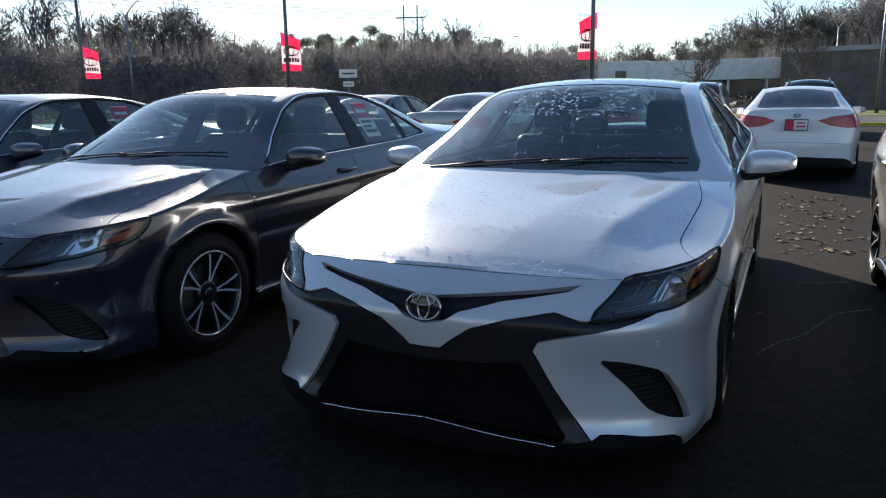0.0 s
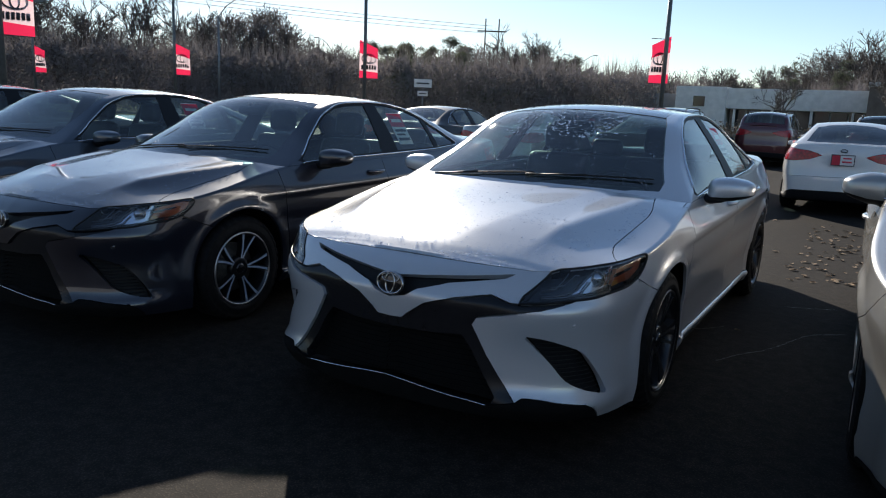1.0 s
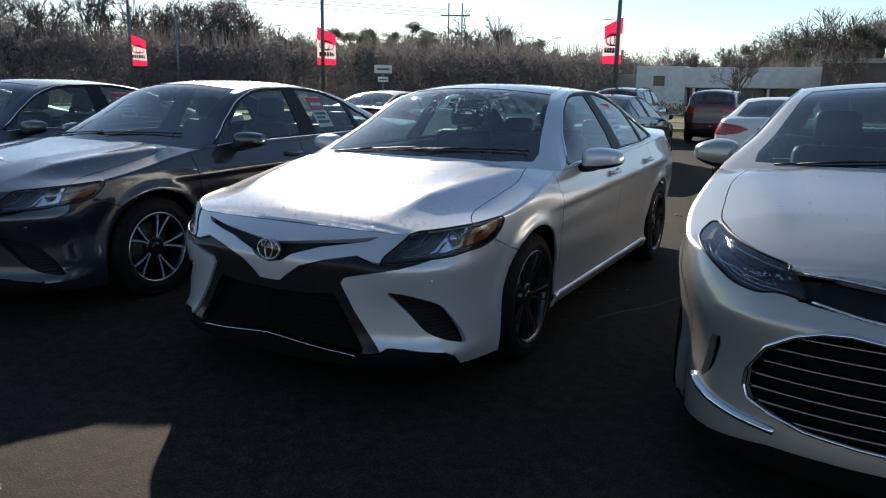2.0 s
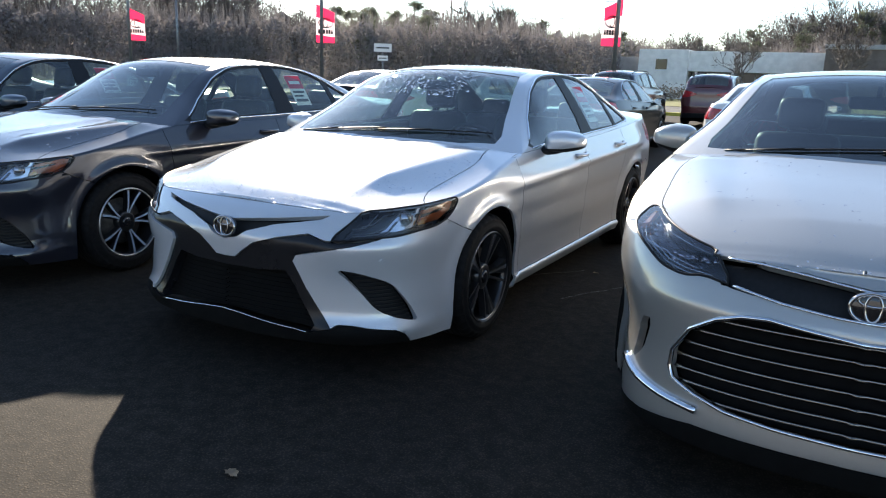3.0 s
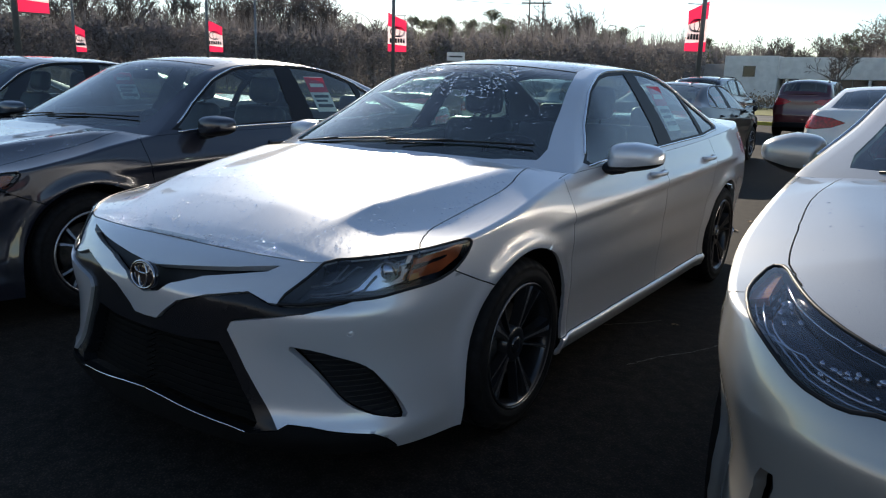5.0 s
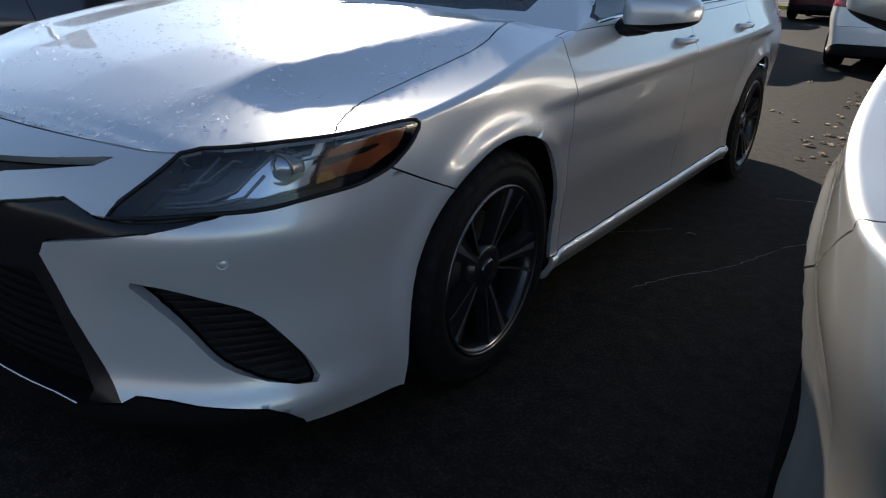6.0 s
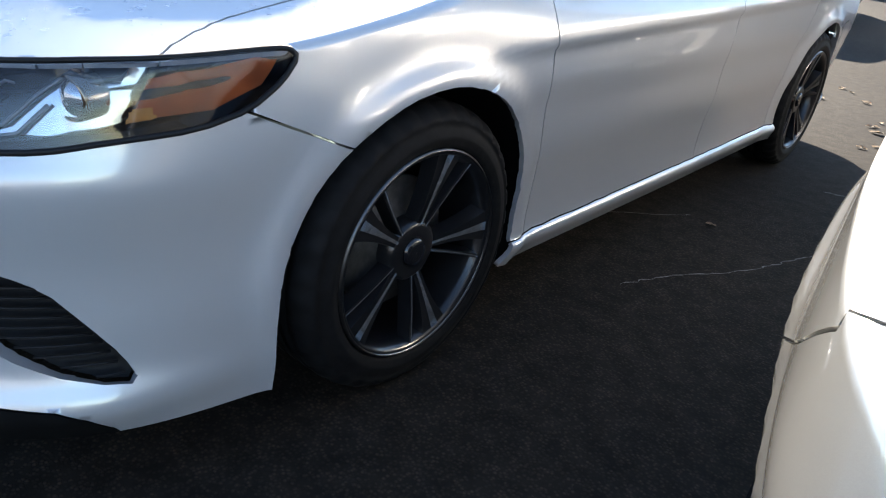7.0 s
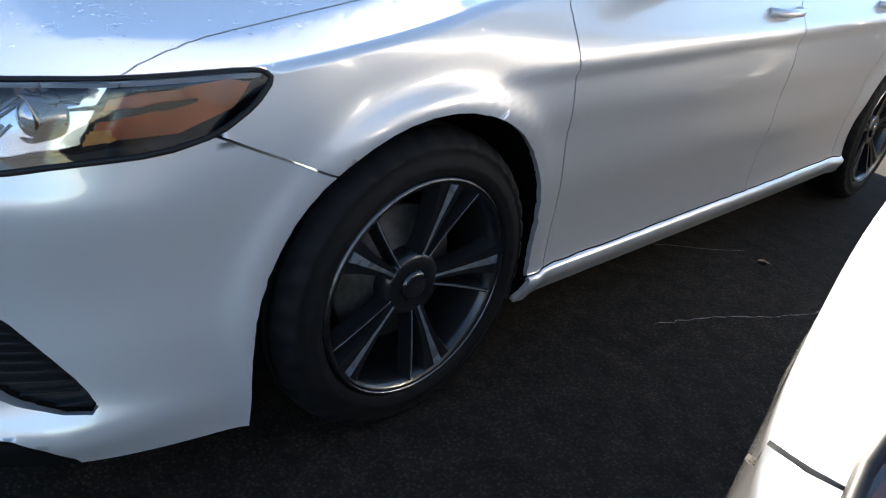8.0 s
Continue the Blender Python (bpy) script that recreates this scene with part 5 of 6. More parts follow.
rear_car, _, _ = make_car("sedan", "white sedan seen from behind with red tail lamps", pose(1.13, 15.1, 0, 0, 0, 180), "sport", WHITE, "bright", fine=False, glass=DARKGLASS, side_glass=DARKGLASS)
make_car("sedan", "black sedan parked with its boot to the aisle", pose(-2.05, 14.9, 0, 0, 0, 180), "sport", NIGHT, "bright", fine=False)
make_car("sedan", "silver sedan parked in the second row", pose(-4.8, 15.0, 0, 0, 0, 180), "sport", SILVER, "bright", fine=False)
make_car("sedan", "black sedan parked further along the second row", pose(-7.2, 15.0, 0, 0, 0, 180), "sport", NIGHT, "bright", fine=False)
TALL = ((0.2, 0.6, 1.0, 1.45), (0.06, 0.10, 0.16, 0.30))
make_car("suv", "dark red sport utility vehicle seen from behind", pose(-1.8, 27.8, 0, 0, 0, 180), "wide", MAROON, "bright", body="wagon", lift=TALL, fine=False, glass=DARKGLASS)
make_car("suv", "black sport utility vehicle seen from behind", pose(1.45, 27.8, 0, 0, 0, 180), "wide", NIGHT, "bright", body="wagon", lift=TALL, fine=False, glass=DARKGLASS)
make_car("suv", "grey sport utility vehicle parked with its tail to the aisle", pose(-4.5, 26.0, 0, 0, 0, 180), "wide", GREY, "bright", NIGHT, body="wagon", lift=TALL, fine=False, glass=DARKGLASS)
make_car("suv", "dark red van standing on the far road", pose(-9.5, 42.0, 0, 0, 0, 90), "wide", MAROON, "bright", body="wagon", lift=TALL, fine=False, glass=DARKGLASS)
make_car("suv", "dark pickup-like vehicle beyond the silver sedan", pose(4.3, 16.0, 0, 0, 0, 180), "wide", NIGHT, "bright", body="wagon", lift=TALL, fine=False, glass=DARKGLASS)


# ---- dealer plate, badges and stickers ----
def card(name, label, m, size, bands, category="sticker"):
    """A thin printed card: bands of (material, x0, y0, x1, y1) in fractions of its size."""
    w, h = size
    holder = thing(name, m, label, category)
    for i, (material, x0, y0, x1, y1) in enumerate(bands):
        bm = bmesh.new()
        add_box(bm, ((x0 - 0.5) * w, -0.0015 - 0.0012 * i, (y0 - 0.5) * h), ((x1 - 0.5) * w, 0.0, (y1 - 0.5) * h))
        part("print_block" if i else "backing", bm, material, holder, smooth=False)
    return holder


card("dealer_plate", "dealer plate in red and white in a dark frame", pose(1.13, 10.185, 0.86, 0, 0, 0), (0.32, 0.17),
     [(DARKPRINT, 0, 0, 1, 1), (REDPRINT, 0.04, 0.08, 0.38, 0.92), (PAPER, 0.39, 0.08, 0.96, 0.92), (REDPRINT, 0.50, 0.62, 0.85, 0.74), (REDPRINT, 0.47, 0.30, 0.88, 0.44)], "plate")
bm = bmesh.new()
add_tube(bm, [(0.045 * math.cos(t), 0, 0.022 * math.sin(t)) for t in np.linspace(0, 2 * math.pi, 25)[:-1]], 0.006, 6, closed=True)
bmesh.ops.create_circle(bm, cap_ends=True, segments=24, radius=0.04)
badge = part("badge", bm, DARKPRINT, None)
badge.matrix_world = pose(1.13, 10.20, 1.0)
tagged(badge, "small dark oval badge on the boot lid", "badge")
STICKER = [(PAPER, 0, 0, 1, 1), (REDPRINT, 0.0, 0.55, 1, 0.98), (PAPER, 0.15, 0.70, 0.85, 0.80), (DARKPRINT, 0.12, 0.40, 0.88, 0.47), (DARKPRINT, 0.12, 0.28, 0.7, 0.33), (DARKPRINT, 0.12, 0.12, 0.88, 0.2)]
for dx, dy in ((0.0, 0.0), (-2.58, -0.18), (-5.15, -0.15)):
    p = FORM.roof(np.array([0.545]), np.array([0.5]))[0]
    card("window_sticker", "red and white price sticker inside the rear side window", pose(p[0] + dx - 0.022, p[1] + dy, p[2], 0, -33, 0) @ pose(0, 0, 0, 0, 0, 90), (0.20, 0.30), STICKER)


# ---- water drops left by the night ----
WATER, _nt2, _p = mat("water_drops")
_p.inputs["Transmission Weight"].default_value, _p.inputs["IOR"].default_value, _p.inputs["Roughness"].default_value = 1.0, 1.33, 0.03
_p.inputs["Base Color"].default_value = (0.97, 0.98, 1.0, 1)


BEAD = glass("shallow_water_beads", (0.97, 0.98, 1.0), 0.02, 0.0, 0.05)


def drops(name, label, m, shape, count, a_range, b_range, seed, size=(0.0012, 0.005), dense=None, water=WATER):
    rnd = random.Random(seed)
    ab = []
    while len(ab) < count:
        a, b = rnd.uniform(*a_range), rnd.uniform(*b_range)
        if dense is None or rnd.random() < dense(a, b):
            ab.append((a, b, rnd.random()))
    ab = np.array(ab)
    e = 0.003
    p = shape(ab[:, 0], ab[:, 1])
    u, v = shape(ab[:, 0] + e, ab[:, 1]) - p, shape(ab[:, 0], ab[:, 1] + e) - p
    n = np.cross(u, v)
    n /= np.linalg.norm(n, axis=-1, keepdims=True) + 1e-9
    n *= np.sign(n[:, 2:] + 1e-6)
    verts, faces = [], []
    for i in range(count):
        r = float(size[0] + (size[1] - size[0]) * ab[i, 2] ** 4)
        z = Vector(n[i])
        x = z.orthogonal().normalized()
        y = z.cross(x)
        sx, mirror = rnd.uniform(0.8, 1.5), rnd.choice((1, -1))
        base = len(verts)
        for k in range(6):
            t = k * math.pi / 3
            verts.append(Vector(p[i]) + r * (sx * math.cos(t) * x + math.sin(t) * y) + z * 0.0006)
        for k in range(6):
            t = k * math.pi / 3
            verts.append(Vector(p[i]) + r * 0.62 * (sx * math.cos(t) * x + math.sin(t) * y) + z * (0.0006 + r * 0.45))
        verts.append(Vector(p[i]) + z * (0.0006 + r * 0.6))
        for q in range(base, base + 13):
            verts[q].x *= mirror
        for k in range(6):
            j = (k + 1) % 6
            f1, f2 = (base + k, base + j, base + 6 + j, base + 6 + k), (base + 6 + k, base + 6 + j, base + 12)
            faces += [f1, f2] if mirror > 0 else [f1[::-1], f2[::-1]]
        f3 = tuple(base + k for k in range(6))
        faces.append(f3[::-1] if mirror > 0 else f3)
    me = bpy.data.meshes.new(name)
    me.from_pydata([tuple(v) for v in verts], [], faces)
    me.shade_smooth()
    me.materials.append(water)
    ob = new(name, me)
    ob.matrix_world = m
    tagged(ob, label, "water drops", kind="stuff")


clump = lambda a, b: max(0.04, min(1, 0.55 + 1.6 * noise.noise(Vector((a * 5, b * 4, 3)))))
drops("water_drops", "clear water drops scattered over the white bonnet", Matrix(), FORM.skin, 4200, (0.25, 1.95), (1.12, 1.99), 1, (0.0012, 0.0052), clump, water=BEAD)
drops("water_drops", "water drops along the front edge of the bonnet", Matrix(), FORM.skin, 320, (0.05, 0.75), (1.05, 1.9), 4, (0.0012, 0.0035), water=BEAD)
drops("water_drops", "row of large water drops beside the headlamp", Matrix(), FORM.skin, 46, (1.04, 1.22), (1.22, 1.30), 9, (0.003, 0.0065), water=BEAD)
drops("water_drops", "water drops beaded on the wet windscreen", Matrix(), FORM.roof, 1700, (0.03, 0.27), (1.16, 1.99), 2, (0.0012, 0.0042), clump)
drops("water_drops", "thick cluster of bright drops high on the windscreen", Matrix(), FORM.roof, 520, (0.15, 0.262), (1.40, 1.99), 8, (0.0035, 0.0095), clump)
drops("water_drops", "water drops beaded on the black roof", Matrix(), FORM.roof, 1500, (0.29, 0.6), (1.13, 1.99), 3, (0.0015, 0.005))
drops("water_drops", "water drops on the dark grey bonnet", pose(-2.58, -0.18, 0), FORM.skin, 3000, (0.25, 1.95), (1.12, 1.99), 5, (0.0018, 0.0065), clump, water=BEAD)
drops("water_drops", "water drops along the dark grey roof and windscreen edge", pose(-2.58, -0.18, 0), FORM.roof, 700, (0.2, 0.6), (1.1, 1.9), 6, (0.0015, 0.005))
drops("water_drops", "few water drops on the silver bonnet", pose(2.605, -0.05, 0, 0, 0, 1.0), AVFORM.skin, 420, (0.2, 1.95), (1.15, 1.99), 7, (0.0015, 0.0055), clump, water=BEAD)


# ---- fallen leaves between the cars ----
def leaf_mesh(seed):
    rnd = random.Random(seed)
    bm = bmesh.new()
    outline = []
    for k in range(14):
        t = 2 * math.pi * k / 14
        r = 1.0 + (0.16 if k % 2 else -0.14) * rnd.uniform(0.6, 1.2)
        outline.append(bm.verts.new((r * math.cos(t) * 0.034, r * math.sin(t) * 0.05, 0.008 * rnd.random() + 0.012 * abs(math.cos(t)))))
    mid = bm.verts.new((0, 0, 0.004))
    for k in range(14):
        bm.faces.new((mid, outline[k], outline[(k + 1) % 14]))
    return store(bm, "leaf")


LEAVES = [leaf_mesh(k) for k in range(5)]
rnd = random.Random(11)
for k in range(130):
    spread = rnd.random()
    x, y = (rnd.uniform(0.95, 1.75), rnd.uniform(4.6, 8.6)) if spread < 0.7 else (rnd.uniform(0.3, 3.0), rnd.uniform(5.6, 9.0)) if spread < 0.9 else (rnd.uniform(1.0, 1.7), rnd.uniform(4.9, 9.0))
    if k < 3:
        x, y = ((0.77, -0.78), (0.99, 2.63), (-0.17, -1.23))[k]
    me = LEAVES[k % 5]
    if not me.materials:
        me.materials.append(DEADLEAF)
    ob = new("fallen_leaf", me)
    s = rnd.uniform(0.4, 0.85)
    ob.matrix_world = pose(x, y, 0.004, rnd.uniform(-8, 8), rnd.uniform(-8, 8), rnd.uniform(0, 360)) @ Matrix.Scale(s, 4)
    tagged(ob, "curled dry brown leaf lying on the asphalt", "leaf", "fallen leaves")


# ---- lamp poles with banners ----
def lot_pole(x, y, turn, banner, label="dark lamp pole with twin heads and a banner", height=7.6, side=1, z0=2.75, lamps=True, hem=0.28):
    pole = thing("lamp_pole", pose(x, y, 0, 0, 0, turn), label, "lamp pole", "lamp poles of the car park")
    bm = bmesh.new()
    add_tube(bm, [(0, 0, 0.75), (0, 0, height)], 0.095, 12, 0.8)
    part("shaft", bm, BRONZE, pole)
    bm = bmesh.new()
    add_lathe(bm, [(0, 0.30), (0.7, 0.30), (0.75, 0.26), (0.75, 0.0)], 24, "z")
    part("concrete_base", bm, WALLPAINT, pole, "round concrete base")
    if lamps:
        bm = bmesh.new()
        add_tube(bm, [(-0.45, 0, height - 0.05), (0.45, 0, height - 0.05)], 0.04, 8)
        part("cross_arm", bm, BRONZE, pole)
        for s in (-1, 1):
            bm = bmesh.new()
            prof = [(0.32, 0.10, 0.15), (0.45, 0.24, 0.26), (0.85, 0.27, 0.29), (1.08, 0.22, 0.24), (1.18, 0.10, 0.12)]
            rings = []
            for px, hw, hh in prof:
                rings.append([bm.verts.new((s * px, cy * hw, height - 0.06 + cz * hh)) for cy, cz in ((-1, -0.6), (1, -0.6), (0.8, 0.8), (-0.8, 0.8))])
            for r0, r1 in zip(rings, rings[1:]):
                for q in range(4):
                    bm.faces.new((r0[q], r0[(q + 1) % 4], r1[(q + 1) % 4], r1[q]))
            bm.faces.new(rings[0])
            bm.faces.new(rings[-1])
            bmesh.ops.recalc_face_normals(bm, faces=bm.faces)
            part("lamp_head", bm, BRONZE, pole, "flat dark lamp head", smooth=False)
    if banner:
        w, h = 0.92, 1.85
        for z_arm in (z0, z0 + h - 0.12):
            bm = bmesh.new()
            add_tube(bm, [(side * -hem, 0.09, z_arm), (side * (w - hem + 0.02), 0.09, z_arm - 0.02)], 0.014, 6)
            part("banner_arm", bm, BRONZE, pole)
        nx, nz = 14, 26
        for f0, f1, material, name in ((0.0, 0.20, FLAGRED, "banner_band"), (0.20, 0.66, FLAGWHITE, "banner_field"), (0.66, 1.0, FLAGRED, "banner_band")):
            bm = bmesh.new()
            grid = []
            for i in range(nx + 1):
                u = i / nx
                col = []
                for j in range(7):
                    v = f0 + (f1 - f0) * j / 6
                    top = h * (1.0 - 0.22 * u)
                    bend = 0.06 * math.sin(u * 3 + v * 2) + 0.03 * math.sin(v * 7)
                    col.append(bm.verts.new((side * (u * w - hem), bend * u + 0.09, z0 + v * top)))
                grid.append(col)
            for i in range(nx):
                for j in range(6):
                    bm.faces.new((grid[i][j], grid[i + 1][j], grid[i + 1][j + 1], grid[i][j + 1]))
            part(name, bm, material, pole, "red banner cloth" if material is FLAGRED else "white banner field")
        for off in (-0.035, 0.035):
            bm = bmesh.new()
            add_tube(bm, [(side * (0.5 * w - hem + 0.34 * math.cos(t)), off + 0.135, z0 + 0.96 + 0.225 * math.sin(t)) for t in np.linspace(0, 2 * math.pi, 33)[:-1]], 0.022, 6, closed=True)
            add_tube(bm, [(side * (0.5 * w - hem + 0.12 * math.cos(t)), off + 0.135, z0 + 0.96 + 0.21 * math.sin(t)) for t in np.linspace(0, 2 * math.pi, 25)[:-1]], 0.018, 6, closed=True)
            part("oval_mark", bm, DARKPRINT, pole, "dark oval mark")
            bm = bmesh.new()
            for k in range(6):
                cx = -hem + w * (0.15 + 0.14 * k)
                add_box(bm, (side * cx - 0.045, off + 0.13, z0 + 0.44), (side * cx + 0.045, off + 0.14, z0 + 0.64))
            part("print_bar", bm, DARKPRINT, pole, "dark printed bar")
    return pole


lot_pole(-6.4, 28.0, 52, True, side=-1)
lot_pole(-21.3, 28.0, 30, True)
lot_pole(-35.4, 28.0, 38, True, hem=0.05)
lot_pole(-49.9, 28.0, 20, True, hem=0.05)
lot_pole(-20.3, 9.6, 61, True, z0=2.95, hem=0.05)


def street_lamp(x, y, height, arms, turn, label="galvanised street lamp beyond the car park"):
    lamp = thing("street_lamp", pose(x, y, 0, 0, 0, turn), label, "street lamp", "street lamps")
    bm = bmesh.new()
    add_tube(bm, [(0, 0, 0), (0, 0, height * 0.85)], 0.11, 10, 0.65)
    part("post", bm, GALV, lamp)
    for s in arms:
        bm = bmesh.new()
        add_tube(bm, [(0, 0, height * 0.84), (s * 0.6, 0, height * 0.93), (s * 1.2, 0, height * 0.98), (s * 1.7, 0, height)], 0.045, 8, 0.8)
        part("arm", bm, GALV, lamp)
        bm = bmesh.new()
        add_box(bm, (s * 1.9 - 0.34, -0.12, height - 0.06), (s * 1.9 + 0.34, 0.12, height + 0.05), 0.04)
        part("lamp_head", bm, GALV, lamp)
    return lamp


def polar(az, d, eye=(1.38, -2.3)):
    return eye[0] + d * math.sin(radians(az)), eye[1] + d * math.cos(radians(az))


street_lamp(*polar(-47.5, 62), 9.2, (1,), 40)
street_lamp(*polar(-39.4, 95), 9.4, (-1,), 40)
street_lamp(*polar(-20.8, 100), 9.0, (-1, 1), 20)
street_lamp(*polar(-15.6, 135), 9.0, (-1, 1), 20)
street_lamp(*polar(2.1, 85), 8.9, (-1, 1), 0)
street_lamp(*polar(4.6, 52), 9.0, (1,), 70)

# H-shaped power pole and wires
px, py = polar(-27.5, 120)
power = thing("power_pole", pose(px, py, 0, 0, 0, 25), "wooden twin power pole with a cross-arm", "power pole")
for s in (-1, 1):
    bm = bmesh.new()
    add_tube(bm, [(s * 1.05, 0, 0), (s * 1.05, 0, 15.6)], 0.13, 8, 0.75)
    part("post", bm, BARK, power)
bm = bmesh.new()
add_box(bm, (-2.3, -0.10, 13.6), (2.3, 0.10, 13.8))
part("cross_arm", bm, BARK, power, smooth=False)
lx, ly = polar(-62, 110)
for k, dz in enumerate((0.0, -0.5, -1.1)):
    bm = bmesh.new()
    add_tube(bm, [(lx + (px - lx) * t, ly + (py - ly) * t, 16.4 + dz - 1.9 * t - 1.6 * 4 * t * (1 - t) * 0.4) for t in np.linspace(0, 1, 25)], 0.03, 4)
    tagged(part("overhead_wire", bm, DARKPRINT, None), "thin dark overhead wire", "wire", "overhead wires")

# small signs on a post
sx, sy = polar(-32.4, 45)
sign = thing("road_sign", pose(sx, sy, 0, 0, 0, 30), "white road sign with two boards on a post", "sign")
bm = bmesh.new()
add_tube(bm, [(0, 0, 0), (0, 0, 3.0)], 0.045, 8)
part("post", bm, GALV, sign)
for z, w, h in ((2.85, 1.05, 0.48), (2.25, 0.62, 0.30)):
    bm = bmesh.new()
    add_box(bm, (-w / 2, -0.07, z - h / 2), (w / 2, -0.05, z + h / 2), 0.005)
    board = part("board", bm, WALLPAINT, sign, "white sign board", smooth=False)
    bm = bmesh.new()
    add_box(bm, (-w * 0.36, -0.078, z - h * 0.10), (w * 0.36, -0.071, z + h * 0.08))
    part("print_bar", bm, DARKPRINT, board, smooth=False)

# ---- low buildings beyond the road ----
shop = thing("shop_building", pose(0, 68, 0), "low pale commercial building with a glazed front", "building")
bm = bmesh.new()
add_box(bm, (-11.0, 0.8, 0), (-0.3, 14, 4.1))
part("rear_block", bm, GREYWALL, shop, smooth=False)
bm = bmesh.new()
add_box(bm, (-11.2, -0.2, 2.5), (-0.2, 0.8, 4.25), 0.02)
part("fascia", bm, WALLPAINT, shop, "pale fascia band", smooth=False)
bm = bmesh.new()
add_box(bm, (-15.6, -0.6, 0), (-11.2, 6, 4.35), 0.02)
part("end_block", bm, WALLPAINT, shop, "pale rendered end block", smooth=False)
bm = bmesh.new()
add_box(bm, (-14.0, -0.66, 2.6), (-13.0, -0.602, 3.5))
part("small_window", bm, WINDOWDARK, shop, "small dark window", smooth=False)
bm = bmesh.new()
add_box(bm, (-20.5, 1.0, 0), (-15.6, 8, 3.7), 0.02)
part("side_shed", bm, GREYWALL, shop, "grey side block", smooth=False)
for k in range(8):
    x0 = -11.0 + k * 1.35
    bm = bmesh.new()
    add_box(bm, (x0 + 0.06, 0.74, 0.4), (x0 + 1.28, 0.796, 2.45))
    part("shop_window", bm, WINDOWDARK, shop, smooth=False)
for k in range(4):
    bm = bmesh.new()
    add_box(bm, (-10.6 + k * 3.1, -0.1, 0), (-10.4 + k * 3.1, 0.1, 2.5))
    part("post", bm, WALLPAINT, shop, smooth=False)
ware = thing("warehouse", pose(0, 62, 0), "dark brown low warehouse with a pale roof edge", "building")
bm = bmesh.new()
add_box(bm, (-0.1, 0, 0), (22, 16, 4.3))
part("wall", bm, BROWNWALL, ware, smooth=False)
bm = bmesh.new()
add_box(bm, (-0.2, -0.15, 4.3), (22.1, 16.2, 4.65), 0.02)
part("roof_edge", bm, GREYWALL, ware, smooth=False)
bm = bmesh.new()
add_box(bm, (9.2, -0.3, 0), (10.4, 0, 5.0), 0.02)
part("pier", bm, GREYWALL, ware, smooth=False)

# unseen grey wall, assumed behind the viewer to shape fill light and reflections
bm = bmesh.new()
add_box(bm, (-30, -26.4, 0), (34, -26.0, 5.0))
tagged(part("fill_wall_south", bm, GREYWALL, None, smooth=False), "plain grey wall closing the car park", "wall", kind="structure")


# ---- trees ----
def grow(bm, rnd, p, d, length, radius, depth, twigs, spread=0.62):
    n = 3 if depth > 1 else 2
    pts = [p]
    for k in range(n):
        d = (d + Vector((rnd.gauss(0, 0.13), rnd.gauss(0, 0.13), rnd.gauss(0.05, 0.08)))).normalized()
        pts.append(pts[-1] + d * length / n)
    add_tube(bm if depth > 1 else twigs, pts, max(radius, 0.032), 5 if depth > 2 else 3, 0.6)
    if depth == 0:
        return
    kids = rnd.randint(3, 4) if depth > 1 else rnd.randint(3, 5)
    for k in range(kids):
        at = pts[rnd.randint(1, n)] if k else pts[-1]
        side = Vector((rnd.gauss(0, 1), rnd.gauss(0, 1), rnd.gauss(0.15, 0.6))).normalized()
        grow(bm, rnd, at, (d * (1 - spread) + side * spread).normalized(), length * rnd.uniform(0.55, 0.8), radius * 0.55, depth - 1, twigs, spread)


def bare_tree(seed):
    rnd = random.Random(seed)
    wood, twigs = bmesh.new(), bmesh.new()
    trunk = rnd.uniform(3.6, 5.2)
    add_tube(wood, [(0, 0, -0.2), (0.05, 0, trunk * 0.5), (0, 0.05, trunk)], 0.20, 7, 0.8)
    for k in range(rnd.randint(4, 5)):
        t = 2 * math.pi * (k + rnd.random() * 0.5) / 4.5
        grow(wood, rnd, Vector((0, 0, trunk * rnd.uniform(0.55, 1.0))), Vector((0.28 * math.cos(t), 0.28 * math.sin(t), 1.0)).normalized(), rnd.uniform(2.4, 3.4), 0.12, 4, twigs, 0.40)
    return store(wood, "trunk"), store(twigs, "crown")


def leaf_cloud(rnd, centres, per, size, bm):
    for c, r in centres:
        for _ in range(per):
            o = Vector((rnd.gauss(0, 1), rnd.gauss(0, 1), rnd.gauss(0, 0.75))) * r * 0.55
            a = Vector((rnd.gauss(0, 1), rnd.gauss(0, 1), rnd.gauss(0, 1))).normalized()
            b = a.orthogonal().normalized()
            s = size * rnd.uniform(0.6, 1.4)
            q = Vector(c) + o
            bm.faces.new([bm.verts.new(q + a * s), bm.verts.new(q - a * s * 0.5 + b * s * 0.7), bm.verts.new(q - a * s * 0.5 - b * s * 0.7)])


def pine_tree(seed):
    rnd = random.Random(seed)
    wood, crown = bmesh.new(), bmesh.new()
    h = 10.0
    add_tube(wood, [(0, 0, -0.2), (0.1, 0, h * 0.5), (0, 0.1, h * 0.95)], 0.16, 6, 0.35)
    centres = []
    for k in range(44):
        z = h * rnd.uniform(0.42, 1.0)
        reach = 1.9 * (1 - 0.55 * (z / h - 0.42) / 0.58) * rnd.uniform(0.4, 1.0)
        t = rnd.uniform(0, 2 * math.pi)
        c = (reach * math.cos(t), reach * math.sin(t), z)
        add_tube(wood, [(0, 0, z - 0.4), c], 0.04, 4, 0.4)
        centres.append((c, rnd.uniform(0.35, 0.7)))
    leaf_cloud(rnd, centres, 110, 0.10, crown)
    return store(wood, "trunk"), store(crown, "crown")


